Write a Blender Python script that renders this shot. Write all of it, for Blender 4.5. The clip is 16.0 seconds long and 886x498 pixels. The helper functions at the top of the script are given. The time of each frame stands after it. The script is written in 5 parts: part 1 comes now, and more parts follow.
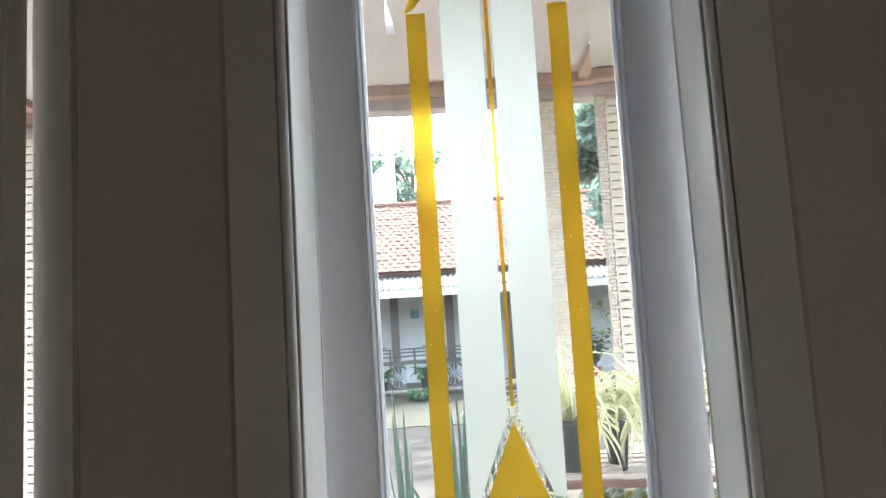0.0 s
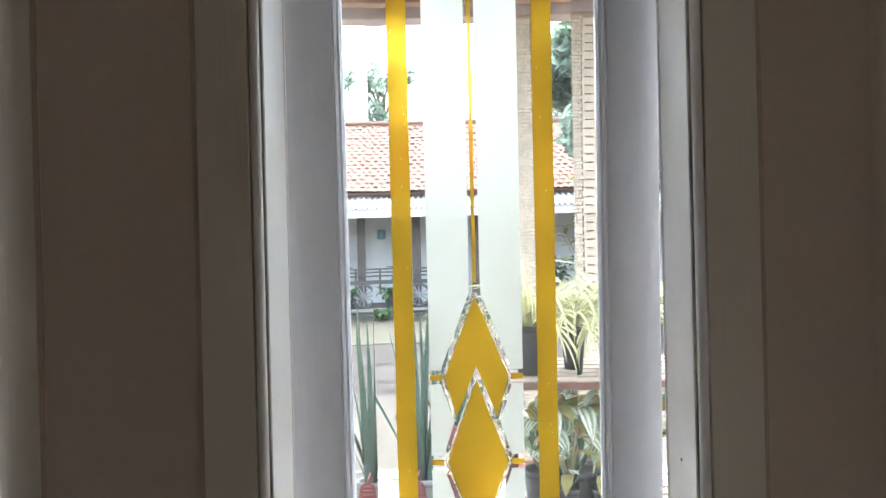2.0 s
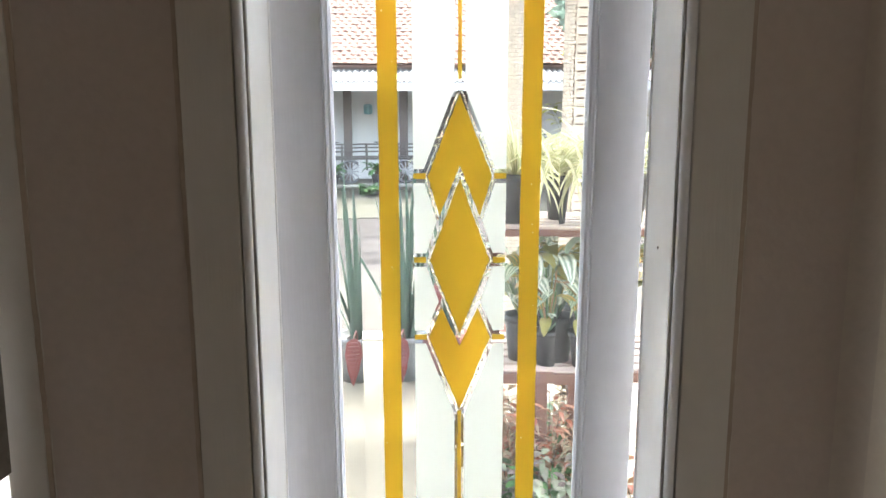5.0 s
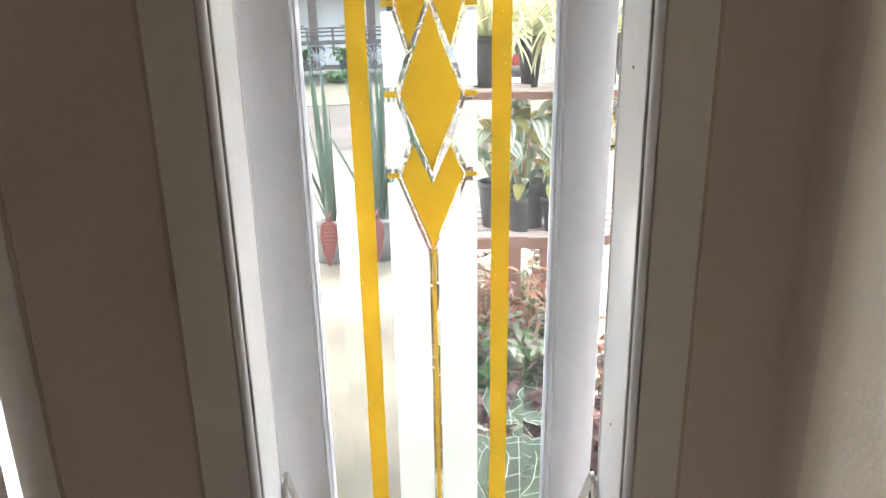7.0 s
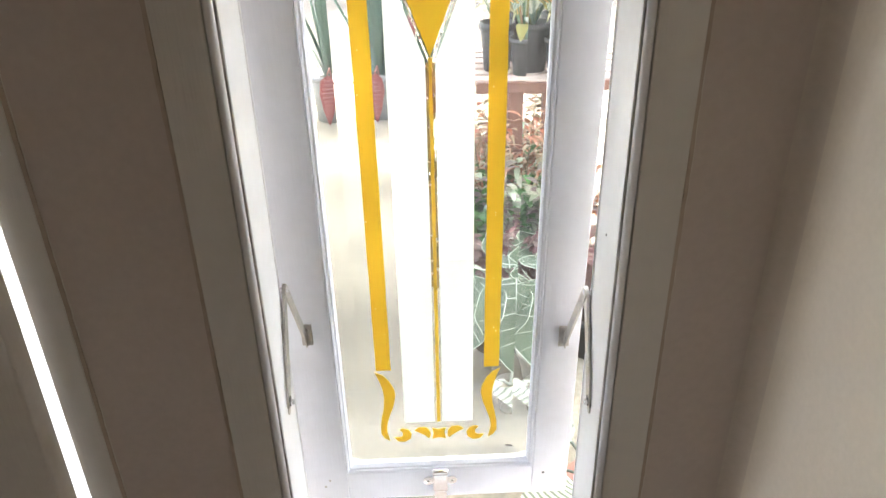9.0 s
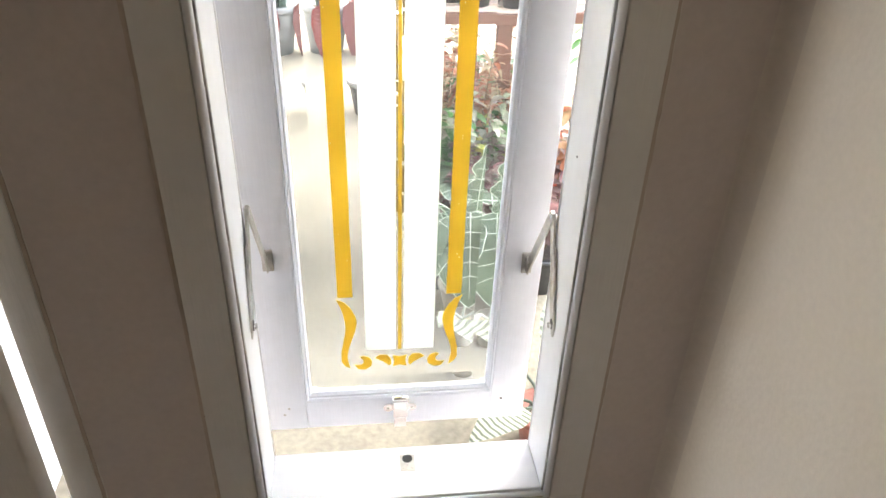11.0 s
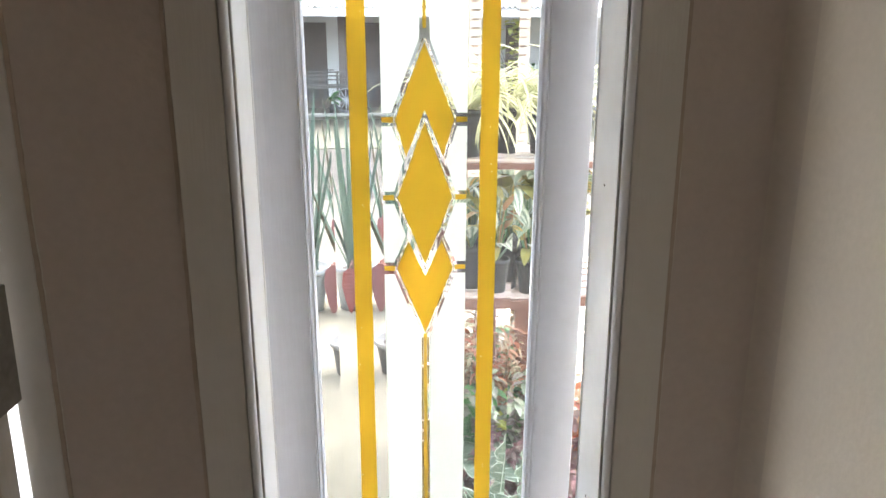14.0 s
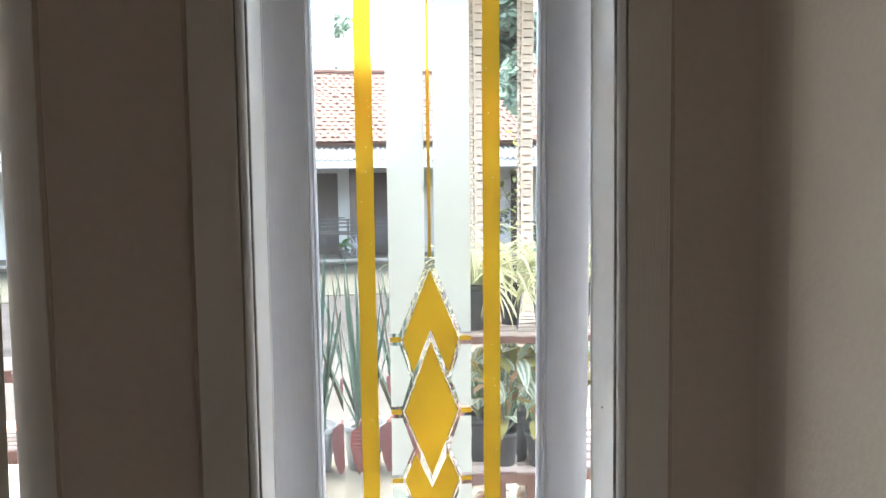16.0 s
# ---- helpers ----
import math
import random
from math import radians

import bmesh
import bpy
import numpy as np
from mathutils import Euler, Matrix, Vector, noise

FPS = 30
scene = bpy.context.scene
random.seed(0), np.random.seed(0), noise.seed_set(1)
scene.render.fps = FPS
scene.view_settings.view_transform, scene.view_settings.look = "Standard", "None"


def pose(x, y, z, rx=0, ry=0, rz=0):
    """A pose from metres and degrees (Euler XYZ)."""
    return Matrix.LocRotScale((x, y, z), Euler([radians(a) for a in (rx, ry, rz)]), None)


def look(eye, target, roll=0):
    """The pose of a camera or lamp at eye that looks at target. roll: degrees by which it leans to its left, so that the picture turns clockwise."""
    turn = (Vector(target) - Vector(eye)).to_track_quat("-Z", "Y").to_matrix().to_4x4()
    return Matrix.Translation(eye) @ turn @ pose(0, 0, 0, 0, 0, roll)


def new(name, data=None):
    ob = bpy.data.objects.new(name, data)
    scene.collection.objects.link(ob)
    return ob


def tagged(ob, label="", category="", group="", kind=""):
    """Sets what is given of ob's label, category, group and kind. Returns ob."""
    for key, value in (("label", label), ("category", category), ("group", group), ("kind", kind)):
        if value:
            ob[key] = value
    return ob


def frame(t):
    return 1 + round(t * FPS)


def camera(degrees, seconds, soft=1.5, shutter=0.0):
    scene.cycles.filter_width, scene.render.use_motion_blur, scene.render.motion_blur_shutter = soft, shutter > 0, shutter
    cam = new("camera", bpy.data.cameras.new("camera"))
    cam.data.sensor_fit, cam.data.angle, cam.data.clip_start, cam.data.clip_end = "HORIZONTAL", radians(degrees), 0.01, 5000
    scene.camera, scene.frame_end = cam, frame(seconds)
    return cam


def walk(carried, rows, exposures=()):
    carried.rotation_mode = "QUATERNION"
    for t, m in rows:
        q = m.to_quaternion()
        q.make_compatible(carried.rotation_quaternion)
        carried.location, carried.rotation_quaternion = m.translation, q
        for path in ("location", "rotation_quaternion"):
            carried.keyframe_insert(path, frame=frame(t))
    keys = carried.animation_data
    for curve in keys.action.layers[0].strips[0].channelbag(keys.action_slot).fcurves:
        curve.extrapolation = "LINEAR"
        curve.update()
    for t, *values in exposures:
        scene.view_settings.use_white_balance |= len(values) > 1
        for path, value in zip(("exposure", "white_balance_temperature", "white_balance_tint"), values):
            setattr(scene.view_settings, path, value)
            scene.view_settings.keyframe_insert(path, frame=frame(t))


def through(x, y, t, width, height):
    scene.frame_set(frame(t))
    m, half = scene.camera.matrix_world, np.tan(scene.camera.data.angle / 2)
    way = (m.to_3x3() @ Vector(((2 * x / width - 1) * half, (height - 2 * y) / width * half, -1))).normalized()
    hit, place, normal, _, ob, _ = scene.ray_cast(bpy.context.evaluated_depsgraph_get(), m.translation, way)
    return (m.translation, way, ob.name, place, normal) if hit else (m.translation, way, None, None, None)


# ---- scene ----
cam = camera(62.59, 16.0)
PATH = [
    (0, (-0.029, -0.727, 1.683), (-0.125, 1.26, 1.891), -3.5),
    (0.5, (-0.026, -0.731, 1.669), (-0.117, 1.261, 1.827), -3.7),
    (1, (-0.029, -0.736, 1.652), (-0.12, 1.26, 1.754), -2.5),
    (1.5, (-0.032, -0.724, 1.635), (-0.092, 1.274, 1.679), -1.7),
    (2, (-0.03, -0.731, 1.623), (-0.047, 1.269, 1.622), -1.4),
    (2.5, (-0.032, -0.744, 1.613), (-0.035, 1.255, 1.559), -2.3),
    (3, (-0.031, -0.736, 1.593), (-0.03, 1.26, 1.467), -1.9),
    (3.2, (-0.033, -0.733, 1.584), (-0.04, 1.262, 1.443), -1.4),
    (5.3, (-0.028, -0.735, 1.508), (0.006, 1.231, 1.144), 0.4),
    (5.5, (-0.029, -0.733, 1.5), (0.032, 1.227, 1.107), 0.3),
    (6, (-0.031, -0.736, 1.482), (0.026, 1.202, 0.993), -0.6),
    (6.5, (-0.03, -0.741, 1.47), (0.03, 1.179, 0.911), -0.7),
    (7, (-0.028, -0.738, 1.449), (0.054, 1.163, 0.833), -1.1),
    (7.5, (-0.028, -0.732, 1.423), (0.054, 1.135, 0.709), -1.1),
    (8, (-0.028, -0.734, 1.402), (0.055, 1.116, 0.648), -0.5),
    (8.5, (-0.018, -0.739, 1.386), (0.039, 1.07, 0.536), -1.6),
    (9, (-0.021, -0.753, 1.369), (0.041, 1.014, 0.433), -1.1),
    (11.3, (-0.061, -0.754, 1.327), (0.184, 0.92, 0.26), 1.6),
    (11.5, (-0.059, -0.762, 1.322), (0.199, 0.94, 0.305), 0.3),
    (12, (-0.067, -0.749, 1.375), (0.162, 1.009, 0.449), 0.9),
    (12.5, (-0.06, -0.77, 1.419), (0.091, 1.051, 0.606), 0.4),
    (13, (-0.059, -0.772, 1.46), (0.092, 1.096, 0.763), 0.5),
    (13.5, (-0.061, -0.796, 1.506), (0.114, 1.107, 0.917), 1.0),
    (14, (-0.064, -0.815, 1.545), (0.108, 1.11, 1.032), -0.0),
    (14.5, (-0.065, -0.829, 1.577), (0.11, 1.121, 1.168), -0.4),
    (15, (-0.063, -0.842, 1.609), (0.108, 1.125, 1.291), -0.8),
    (15.5, (-0.062, -0.855, 1.637), (0.096, 1.124, 1.394), -0.7),
    (16, (-0.061, -0.856, 1.664), (0.094, 1.133, 1.524), -0.8),
]
EXPOSURES = [(0.0, 4.05, 6100, 3), (1.0, 4.1, 6150, 4), (3.0, 4.1, 6250, 5), (5.5, 4.35, 6450, 6), (7.0, 4.5, 6550, 6), (9.0, 4.6, 6650, 6), (11.5, 4.65, 6750, 7), (12.5, 4.6, 6600, 6), (14.0, 4.5, 6450, 6), (14.5, 4.45, 6350, 6), (16.0, 4.2, 6200, 5)]
walk(cam, [(t, look(eye, target, roll)) for t, eye, target, roll in PATH], EXPOSURES)

# ---------------------------------------------------------------- light
world = bpy.data.worlds.new("sky")
scene.world = world
world.use_nodes = True
wt = world.node_tree
sky = wt.nodes.new("ShaderNodeTexSky")
sky.sky_type = 'NISHITA'
sky.sun_disc = False
sky.sun_elevation, sky.sun_rotation = radians(73), radians(21)
sky.air_density, sky.dust_density, sky.ozone_density = 1.0, 6.0, 0.6
haze = wt.nodes.new("ShaderNodeHueSaturation")
haze.inputs["Saturation"].default_value = 0.6
wt.links.new(sky.outputs[0], haze.inputs["Color"])
wt.links.new(haze.outputs[0], wt.nodes["Background"].inputs[0])
wt.nodes["Background"].inputs[1].default_value = 0.125
sun = new("sun", bpy.data.lights.new("sun", "SUN"))
sun.data.energy, sun.data.angle, sun.data.color = 0.7, radians(14), (1.0, 0.96, 0.92)
sun.matrix_world = look((2.5, 6.5, 24.0), (0, 0, 0))


# added area lamp in a made-up, unseen slot, to brighten the side wall
slot = new("added_side_light", bpy.data.lights.new("added_side_light", "AREA"))
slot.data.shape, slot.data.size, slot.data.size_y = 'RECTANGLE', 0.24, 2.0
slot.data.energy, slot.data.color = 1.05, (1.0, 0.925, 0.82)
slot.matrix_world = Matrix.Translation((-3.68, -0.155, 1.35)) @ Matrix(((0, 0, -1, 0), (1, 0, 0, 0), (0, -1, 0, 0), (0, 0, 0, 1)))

# ---------------------------------------------------------------- materials
def surf(name, col, rough=0.6, var=0.12, big=3.0, fine=60.0, bump=0.15, metal=0.0, col2=None, island=0.0, obrand=0.0, spec=0.5, trans=0.0):
    """A painted or natural surface: two scales of colour change, roughness change and fine relief."""
    m = bpy.data.materials.new(name)
    m.use_nodes = True
    n, l = m.node_tree.nodes, m.node_tree.links
    b = n["Principled BSDF"]
    b.inputs["Roughness"].default_value, b.inputs["Metallic"].default_value = rough, metal
    b.inputs["Specular IOR Level"].default_value = spec
    tc = n.new("ShaderNodeTexCoord")
    a1, a2 = n.new("ShaderNodeTexNoise"), n.new("ShaderNodeTexNoise")
    a1.inputs["Scale"].default_value, a1.inputs["Detail"].default_value = big, 4
    a2.inputs["Scale"].default_value, a2.inputs["Detail"].default_value = fine, 3
    l.new(tc.outputs["Object"], a1.inputs["Vector"])
    l.new(tc.outputs["Object"], a2.inputs["Vector"])
    ramp = n.new("ShaderNodeMix")
    ramp.data_type = 'RGBA'
    dark = tuple(c * (1 - 2.2 * var) for c in col) if col2 is None else col2
    lite = tuple(min(1, c * (1 + var)) for c in col)
    ramp.inputs[6].default_value, ramp.inputs[7].default_value = (*dark, 1), (*lite, 1)
    mix = n.new("ShaderNodeMath")
    mix.operation = 'MULTIPLY_ADD'
    mix.inputs[1].default_value = 0.65
    l.new(a1.outputs["Fac"], mix.inputs[0])
    half = n.new("ShaderNodeMath")
    half.operation = 'MULTIPLY'
    half.inputs[1].default_value = 0.35
    l.new(a2.outputs["Fac"], half.inputs[0])
    l.new(half.outputs[0], mix.inputs[2])
    sharp = n.new("ShaderNodeMapRange")
    sharp.inputs[1].default_value, sharp.inputs[2].default_value = 0.3, 0.7
    l.new(mix.outputs[0], sharp.inputs[0])
    fac = sharp.outputs[0]
    if island or obrand:
        src = n.new("ShaderNodeNewGeometry").outputs["Random Per Island"] if island else n.new("ShaderNodeObjectInfo").outputs["Random"]
        k = island or obrand
        mm = n.new("ShaderNodeMix")
        mm.inputs[0].default_value = k
        l.new(fac, mm.inputs[2])
        l.new(src, mm.inputs[3])
        fac = mm.outputs[0]
    l.new(fac, ramp.inputs[0])
    l.new(ramp.outputs[2], b.inputs["Base Color"])
    if bump:
        bp = n.new("ShaderNodeBump")
        bp.inputs["Strength"].default_value, bp.inputs["Distance"].default_value = bump, 0.004
        l.new(a2.outputs["Fac"], bp.inputs["Height"])
        l.new(bp.outputs["Normal"], b.inputs["Normal"])
    if trans:
        tr = n.new("ShaderNodeBsdfTranslucent")
        l.new(ramp.outputs[2], tr.inputs["Color"])
        ms = n.new("ShaderNodeMixShader")
        ms.inputs[0].default_value = trans
        l.new(b.outputs[0], ms.inputs[1])
        l.new(tr.outputs[0], ms.inputs[2])
        l.new(ms.outputs[0], n["Material Output"].inputs["Surface"])
    return m


def brushed(m, scale=(9.0, 9.0, 0.6), strength=0.25, size=28.0):
    """Vertical brush marks in a coat of paint."""
    n, l = m.node_tree.nodes, m.node_tree.links
    tc, mp, ns, bp = n.new("ShaderNodeTexCoord"), n.new("ShaderNodeMapping"), n.new("ShaderNodeTexNoise"), n.new("ShaderNodeBump")
    mp.inputs["Scale"].default_value = scale
    ns.inputs["Scale"].default_value, ns.inputs["Detail"].default_value = size, 5
    bp.inputs["Strength"].default_value, bp.inputs["Distance"].default_value = strength, 0.002
    l.new(tc.outputs["Object"], mp.inputs["Vector"])
    l.new(mp.outputs[0], ns.inputs["Vector"])
    l.new(ns.outputs["Fac"], bp.inputs["Height"])
    l.new(bp.outputs["Normal"], n["Principled BSDF"].inputs["Normal"])
    return m


def glass_mat(name, rough=0.0, col=(0.97, 0.99, 0.98)):
    m = bpy.data.materials.new(name)
    m.use_nodes = True
    b = m.node_tree.nodes["Principled BSDF"]
    b.inputs["Base Color"].default_value = (*col, 1)
    b.inputs["Transmission Weight"].default_value = 1.0
    b.inputs["Roughness"].default_value, b.inputs["IOR"].default_value = rough, 1.5
    return m


def film_mat(name, col, through=0.5, clear=0.25, rough=0.45, var=0.1, scale=25.0, ior=1.05):
    """Etched or stained glass: passes light on, scattered, with a little of what lies behind."""
    m = bpy.data.materials.new(name)
    m.use_nodes = True
    n, l = m.node_tree.nodes, m.node_tree.links
    d, t, r = n["Principled BSDF"], n.new("ShaderNodeBsdfTranslucent"), n.new("ShaderNodeBsdfRefraction")
    tc, ns, mx = n.new("ShaderNodeTexCoord"), n.new("ShaderNodeTexNoise"), n.new("ShaderNodeMix")
    ns.inputs["Scale"].default_value, ns.inputs["Detail"].default_value = scale, 5
    l.new(tc.outputs["Object"], ns.inputs["Vector"])
    mx.data_type = 'RGBA'
    mx.inputs[6].default_value, mx.inputs[7].default_value = (*[c * (1 - var) for c in col], 1), (*[min(1, c * (1 + var)) for c in col], 1)
    l.new(ns.outputs["Fac"], mx.inputs[0])
    l.new(mx.outputs[2], d.inputs["Base Color"])
    l.new(mx.outputs[2], t.inputs["Color"])
    l.new(mx.outputs[2], r.inputs["Color"])
    d.inputs["Roughness"].default_value = 0.5
    r.inputs["Roughness"].default_value, r.inputs["IOR"].default_value = rough, ior
    m1, m2 = n.new("ShaderNodeMixShader"), n.new("ShaderNodeMixShader")
    m1.inputs[0].default_value, m2.inputs[0].default_value = through, clear
    l.new(d.outputs[0], m1.inputs[1])
    l.new(t.outputs[0], m1.inputs[2])
    l.new(m1.outputs[0], m2.inputs[1])
    l.new(r.outputs[0], m2.inputs[2])
    l.new(m2.outputs[0], n["Material Output"].inputs["Surface"])
    return m


def striped(name, ca, cb, scale, rough=0.45, axis='Y', trans=0.25, noise_amt=2.0):
    """Leaf with pale stripes along or across it."""
    m = surf(name, ca, rough, 0.15, trans=trans)
    n, l = m.node_tree.nodes, m.node_tree.links
    wv, mx, uv = n.new("ShaderNodeTexWave"), n.new("ShaderNodeMix"), n.new("ShaderNodeUVMap")
    wv.bands_direction = axis
    wv.inputs["Scale"].default_value, wv.inputs["Distortion"].default_value = scale, noise_amt
    l.new(uv.outputs[0], wv.inputs["Vector"])
    mx.data_type = 'RGBA'
    mx.inputs[6].default_value, mx.inputs[7].default_value = (*ca, 1), (*cb, 1)
    l.new(wv.outputs["Fac"], mx.inputs[0])
    for node in n:
        for s in node.inputs:
            if s.name in ("Base Color", "Color") and node.bl_idname in ("ShaderNodeBsdfPrincipled", "ShaderNodeBsdfTranslucent"):
                l.new(mx.outputs[2], s)
    return m


# One frame paint, two tones: faces darkened as shaded, reveals lightened as daylit.
M_FRAME = brushed(surf("shaded white gloss paint", (0.66, 0.635, 0.60), 0.32, 0.04, 2.0, 40.0, 0.05))
M_REVEAL = surf("daylit white frame paint", (0.86, 0.87, 0.90), 0.35, 0.03, 3.0, 50.0, 0.05)
M_GRIME = surf("dark grime", (0.42, 0.40, 0.38), 0.8, 0.3, 12.0, 80.0, 0.2)
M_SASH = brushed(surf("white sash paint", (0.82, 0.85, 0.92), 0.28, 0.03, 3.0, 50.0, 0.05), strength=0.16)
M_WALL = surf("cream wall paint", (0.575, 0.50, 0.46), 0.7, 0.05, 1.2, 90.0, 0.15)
# East wall tone lightened to stand for the light that it catches.
M_WALLR = surf("wall paint lightened as lit", (0.69, 0.625, 0.545), 0.7, 0.04, 1.0, 110.0, 0.15)
# Half-way tone that paints a softer step from dark to lit wall.
M_CORNER = surf("half-lit corner tone", (0.615, 0.55, 0.49), 0.7, 0.05, 1.1, 100.0, 0.15)
M_CAULK = surf("brown stained joint", (0.50, 0.41, 0.34), 0.8, 0.12, 6.0, 60.0, 0.3)
# Unseen ceiling, kept dark so that less light bounces onto the upper walls.
M_CEIL = surf("darkened unseen ceiling", (0.36, 0.32, 0.28), 0.8, 0.05, 1.0, 60.0)
M_FLOOR = surf("beige floor tile", (0.55, 0.48, 0.40), 0.3, 0.08, 1.5, 40.0)
M_DOOR = brushed(surf("grey door paint", (0.60, 0.555, 0.50), 0.4, 0.06, 2.0, 40.0))
M_CHIP = glass_mat("faintly amber glass chips", 0.05, (1.0, 0.94, 0.78))
M_PANE = glass_mat("hazy clear glass")
# A faint noisy translucent mix puts a veil of haze into the glass.
nd, lk = M_PANE.node_tree.nodes, M_PANE.node_tree.links
veil, dmix, dns, dmr, dtc = nd.new("ShaderNodeBsdfTranslucent"), nd.new("ShaderNodeMixShader"), nd.new("ShaderNodeTexNoise"), nd.new("ShaderNodeMapRange"), nd.new("ShaderNodeTexCoord")
veil.inputs["Color"].default_value = (0.9, 0.9, 0.9, 1)
dns.inputs["Scale"].default_value, dns.inputs["Detail"].default_value = 7.0, 5
dmr.inputs[3].default_value, dmr.inputs[4].default_value = 0.0, 0.022
lk.new(dtc.outputs["Object"], dns.inputs["Vector"])
lk.new(dns.outputs["Fac"], dmr.inputs[0])
lk.new(dmr.outputs[0], dmix.inputs[0])
lk.new(nd["Principled BSDF"].outputs[0], dmix.inputs[1])
lk.new(veil.outputs[0], dmix.inputs[2])
lk.new(dmix.outputs[0], nd["Material Output"].inputs["Surface"])
M_FROST = film_mat("sandblasted glass", (0.905, 0.92, 0.88), 0.99, 0.62, 0.75, 0.025, 8.0, 1.3)
M_GOLD = film_mat("amber stained glass", (0.77, 0.595, 0.165), 0.88, 0.60, 0.6, 0.16, 9.0)
M_EDGE = film_mat("brown reflection film", (0.50, 0.40, 0.18), 0.7, 0.35, 0.3, 0.5, 60.0)
M_SMEAR = film_mat("dried paint smear", (1.0, 1.0, 1.0), 0.97, 0.10, 0.5)
M_CHROME = surf("chrome", (0.80, 0.80, 0.80), 0.18, 0.05, 8.0, 90.0, 0.02, 1.0)
M_STEEL = surf("dull steel", (0.58, 0.56, 0.53), 0.35, 0.15, 12.0, 150.0, 0.1, 1.0)
M_DARKMETAL = surf("dark bronze lock", (0.06, 0.055, 0.05), 0.4, 0.2, 12.0, 90.0, 0.1, 0.6)
M_LOCK = surf("dull brown grey lock enamel", (0.26, 0.24, 0.215), 0.45, 0.2, 12.0, 90.0, 0.1)
M_BLACK = surf("black hole", (0.01, 0.01, 0.01), 0.8, 0.1)
M_CONC = surf("smooth beige cement", (0.218, 0.198, 0.155), 0.85, 0.24, 2.4, 55.0, 0.35, spec=0.08)
M_LITFLOOR = surf("sunlit floor tone", (0.66, 0.645, 0.61), 0.5, 0.08, 3.0, 50.0, 0.1)
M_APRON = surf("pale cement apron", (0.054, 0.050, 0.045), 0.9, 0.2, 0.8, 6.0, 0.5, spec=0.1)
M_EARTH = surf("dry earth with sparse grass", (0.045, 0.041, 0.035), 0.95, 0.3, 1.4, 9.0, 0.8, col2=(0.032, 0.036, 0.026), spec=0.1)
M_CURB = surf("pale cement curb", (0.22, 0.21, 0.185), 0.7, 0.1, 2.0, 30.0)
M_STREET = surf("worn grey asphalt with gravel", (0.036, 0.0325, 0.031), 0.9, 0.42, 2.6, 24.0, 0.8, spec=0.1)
M_GRAVEL = surf("mixed gravel", (0.42, 0.38, 0.33), 0.8, 0.3, 3.0, 40.0, 0.4, island=0.8)
M_PCEIL = surf("porch ceiling boards", (0.36, 0.325, 0.31), 0.7, 0.08, 1.5, 30.0)
M_BEAM = surf("brown stained beam", (0.30, 0.19, 0.14), 0.55, 0.15, 2.0, 30.0)
M_FASCIA = surf("dusty pink fascia", (0.36, 0.30, 0.29), 0.7, 0.1, 2.0, 30.0)
M_STONE = surf("cream split stone", (0.60, 0.525, 0.43), 0.85, 0.12, 6.0, 70.0, 0.6, obrand=0.5)
M_STONES = surf("cream split stones", (0.60, 0.525, 0.43), 0.85, 0.12, 6.0, 70.0, 0.6, island=0.5)
M_JOINT = surf("stone joint mortar", (0.46, 0.33, 0.26), 0.9, 0.1, 6.0, 60.0)
M_REDSTEP = surf("red brown step tile", (0.42, 0.17, 0.12), 0.5, 0.15, 3.0, 40.0)
M_TILE = surf("weathered clay roof tile", (0.135, 0.078, 0.061), 0.95, 0.2, 4.0, 30.0, 0.3, col2=(0.082, 0.054, 0.047), spec=0.2, obrand=0.7)
M_TILES = surf("weathered clay roof tiles", (0.135, 0.078, 0.061), 0.95, 0.2, 4.0, 30.0, 0.3, col2=(0.082, 0.054, 0.047), spec=0.2, island=0.7)
M_ZINC = surf("corrugated grey roofing", (0.17, 0.172, 0.176), 0.5, 0.12, 2.0, 20.0, 0.1)
M_WHITE = surf("pale whitewash", (0.65, 0.66, 0.665), 0.8, 0.06, 1.0, 30.0)
M_TRIM = surf("white eave board", (0.80, 0.82, 0.84), 0.6, 0.05, 2.0, 30.0)
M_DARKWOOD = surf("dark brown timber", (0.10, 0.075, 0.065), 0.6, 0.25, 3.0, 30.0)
M_SHADE = surf("dark window recess", (0.05, 0.05, 0.055), 0.3, 0.1)
M_CLOTH = surf("teal cloth", (0.17, 0.36, 0.40), 0.8, 0.1)
M_CART = surf("grey weathered cart timber", (0.10, 0.092, 0.085), 0.7, 0.25, 4.0, 40.0)
M_TYRE = surf("grey wheel rubber", (0.12, 0.12, 0.13), 0.7, 0.1)
M_SPOKE = surf("pale wheel spokes", (0.36, 0.37, 0.39), 0.4, 0.1)
M_LOWWALL = surf("mossy cement plinth", (0.17, 0.15, 0.12), 0.85, 0.25, 2.0, 20.0)
M_POTGREY = surf("light grey plastic pot", (0.21, 0.22, 0.225), 0.5, 0.1, 5.0, 60.0)
M_POTASH = surf("ash grey plastic pot", (0.085, 0.078, 0.070), 0.5, 0.12, 5.0, 60.0)
M_POTDARK = surf("black plastic pot", (0.04, 0.039, 0.038), 0.45, 0.2, 6.0, 60.0)
M_POTBROWN = surf("red brown clay pot", (0.26, 0.09, 0.06), 0.6, 0.15, 5.0, 60.0)
M_POTBEIGE = surf("beige clay pot", (0.27, 0.25, 0.21), 0.7, 0.12, 8.0, 60.0)
M_POTRED = surf("red plastic pot", (0.55, 0.08, 0.05), 0.5, 0.1)
M_POTGREEN = surf("green plastic pot", (0.04, 0.40, 0.28), 0.5, 0.1)
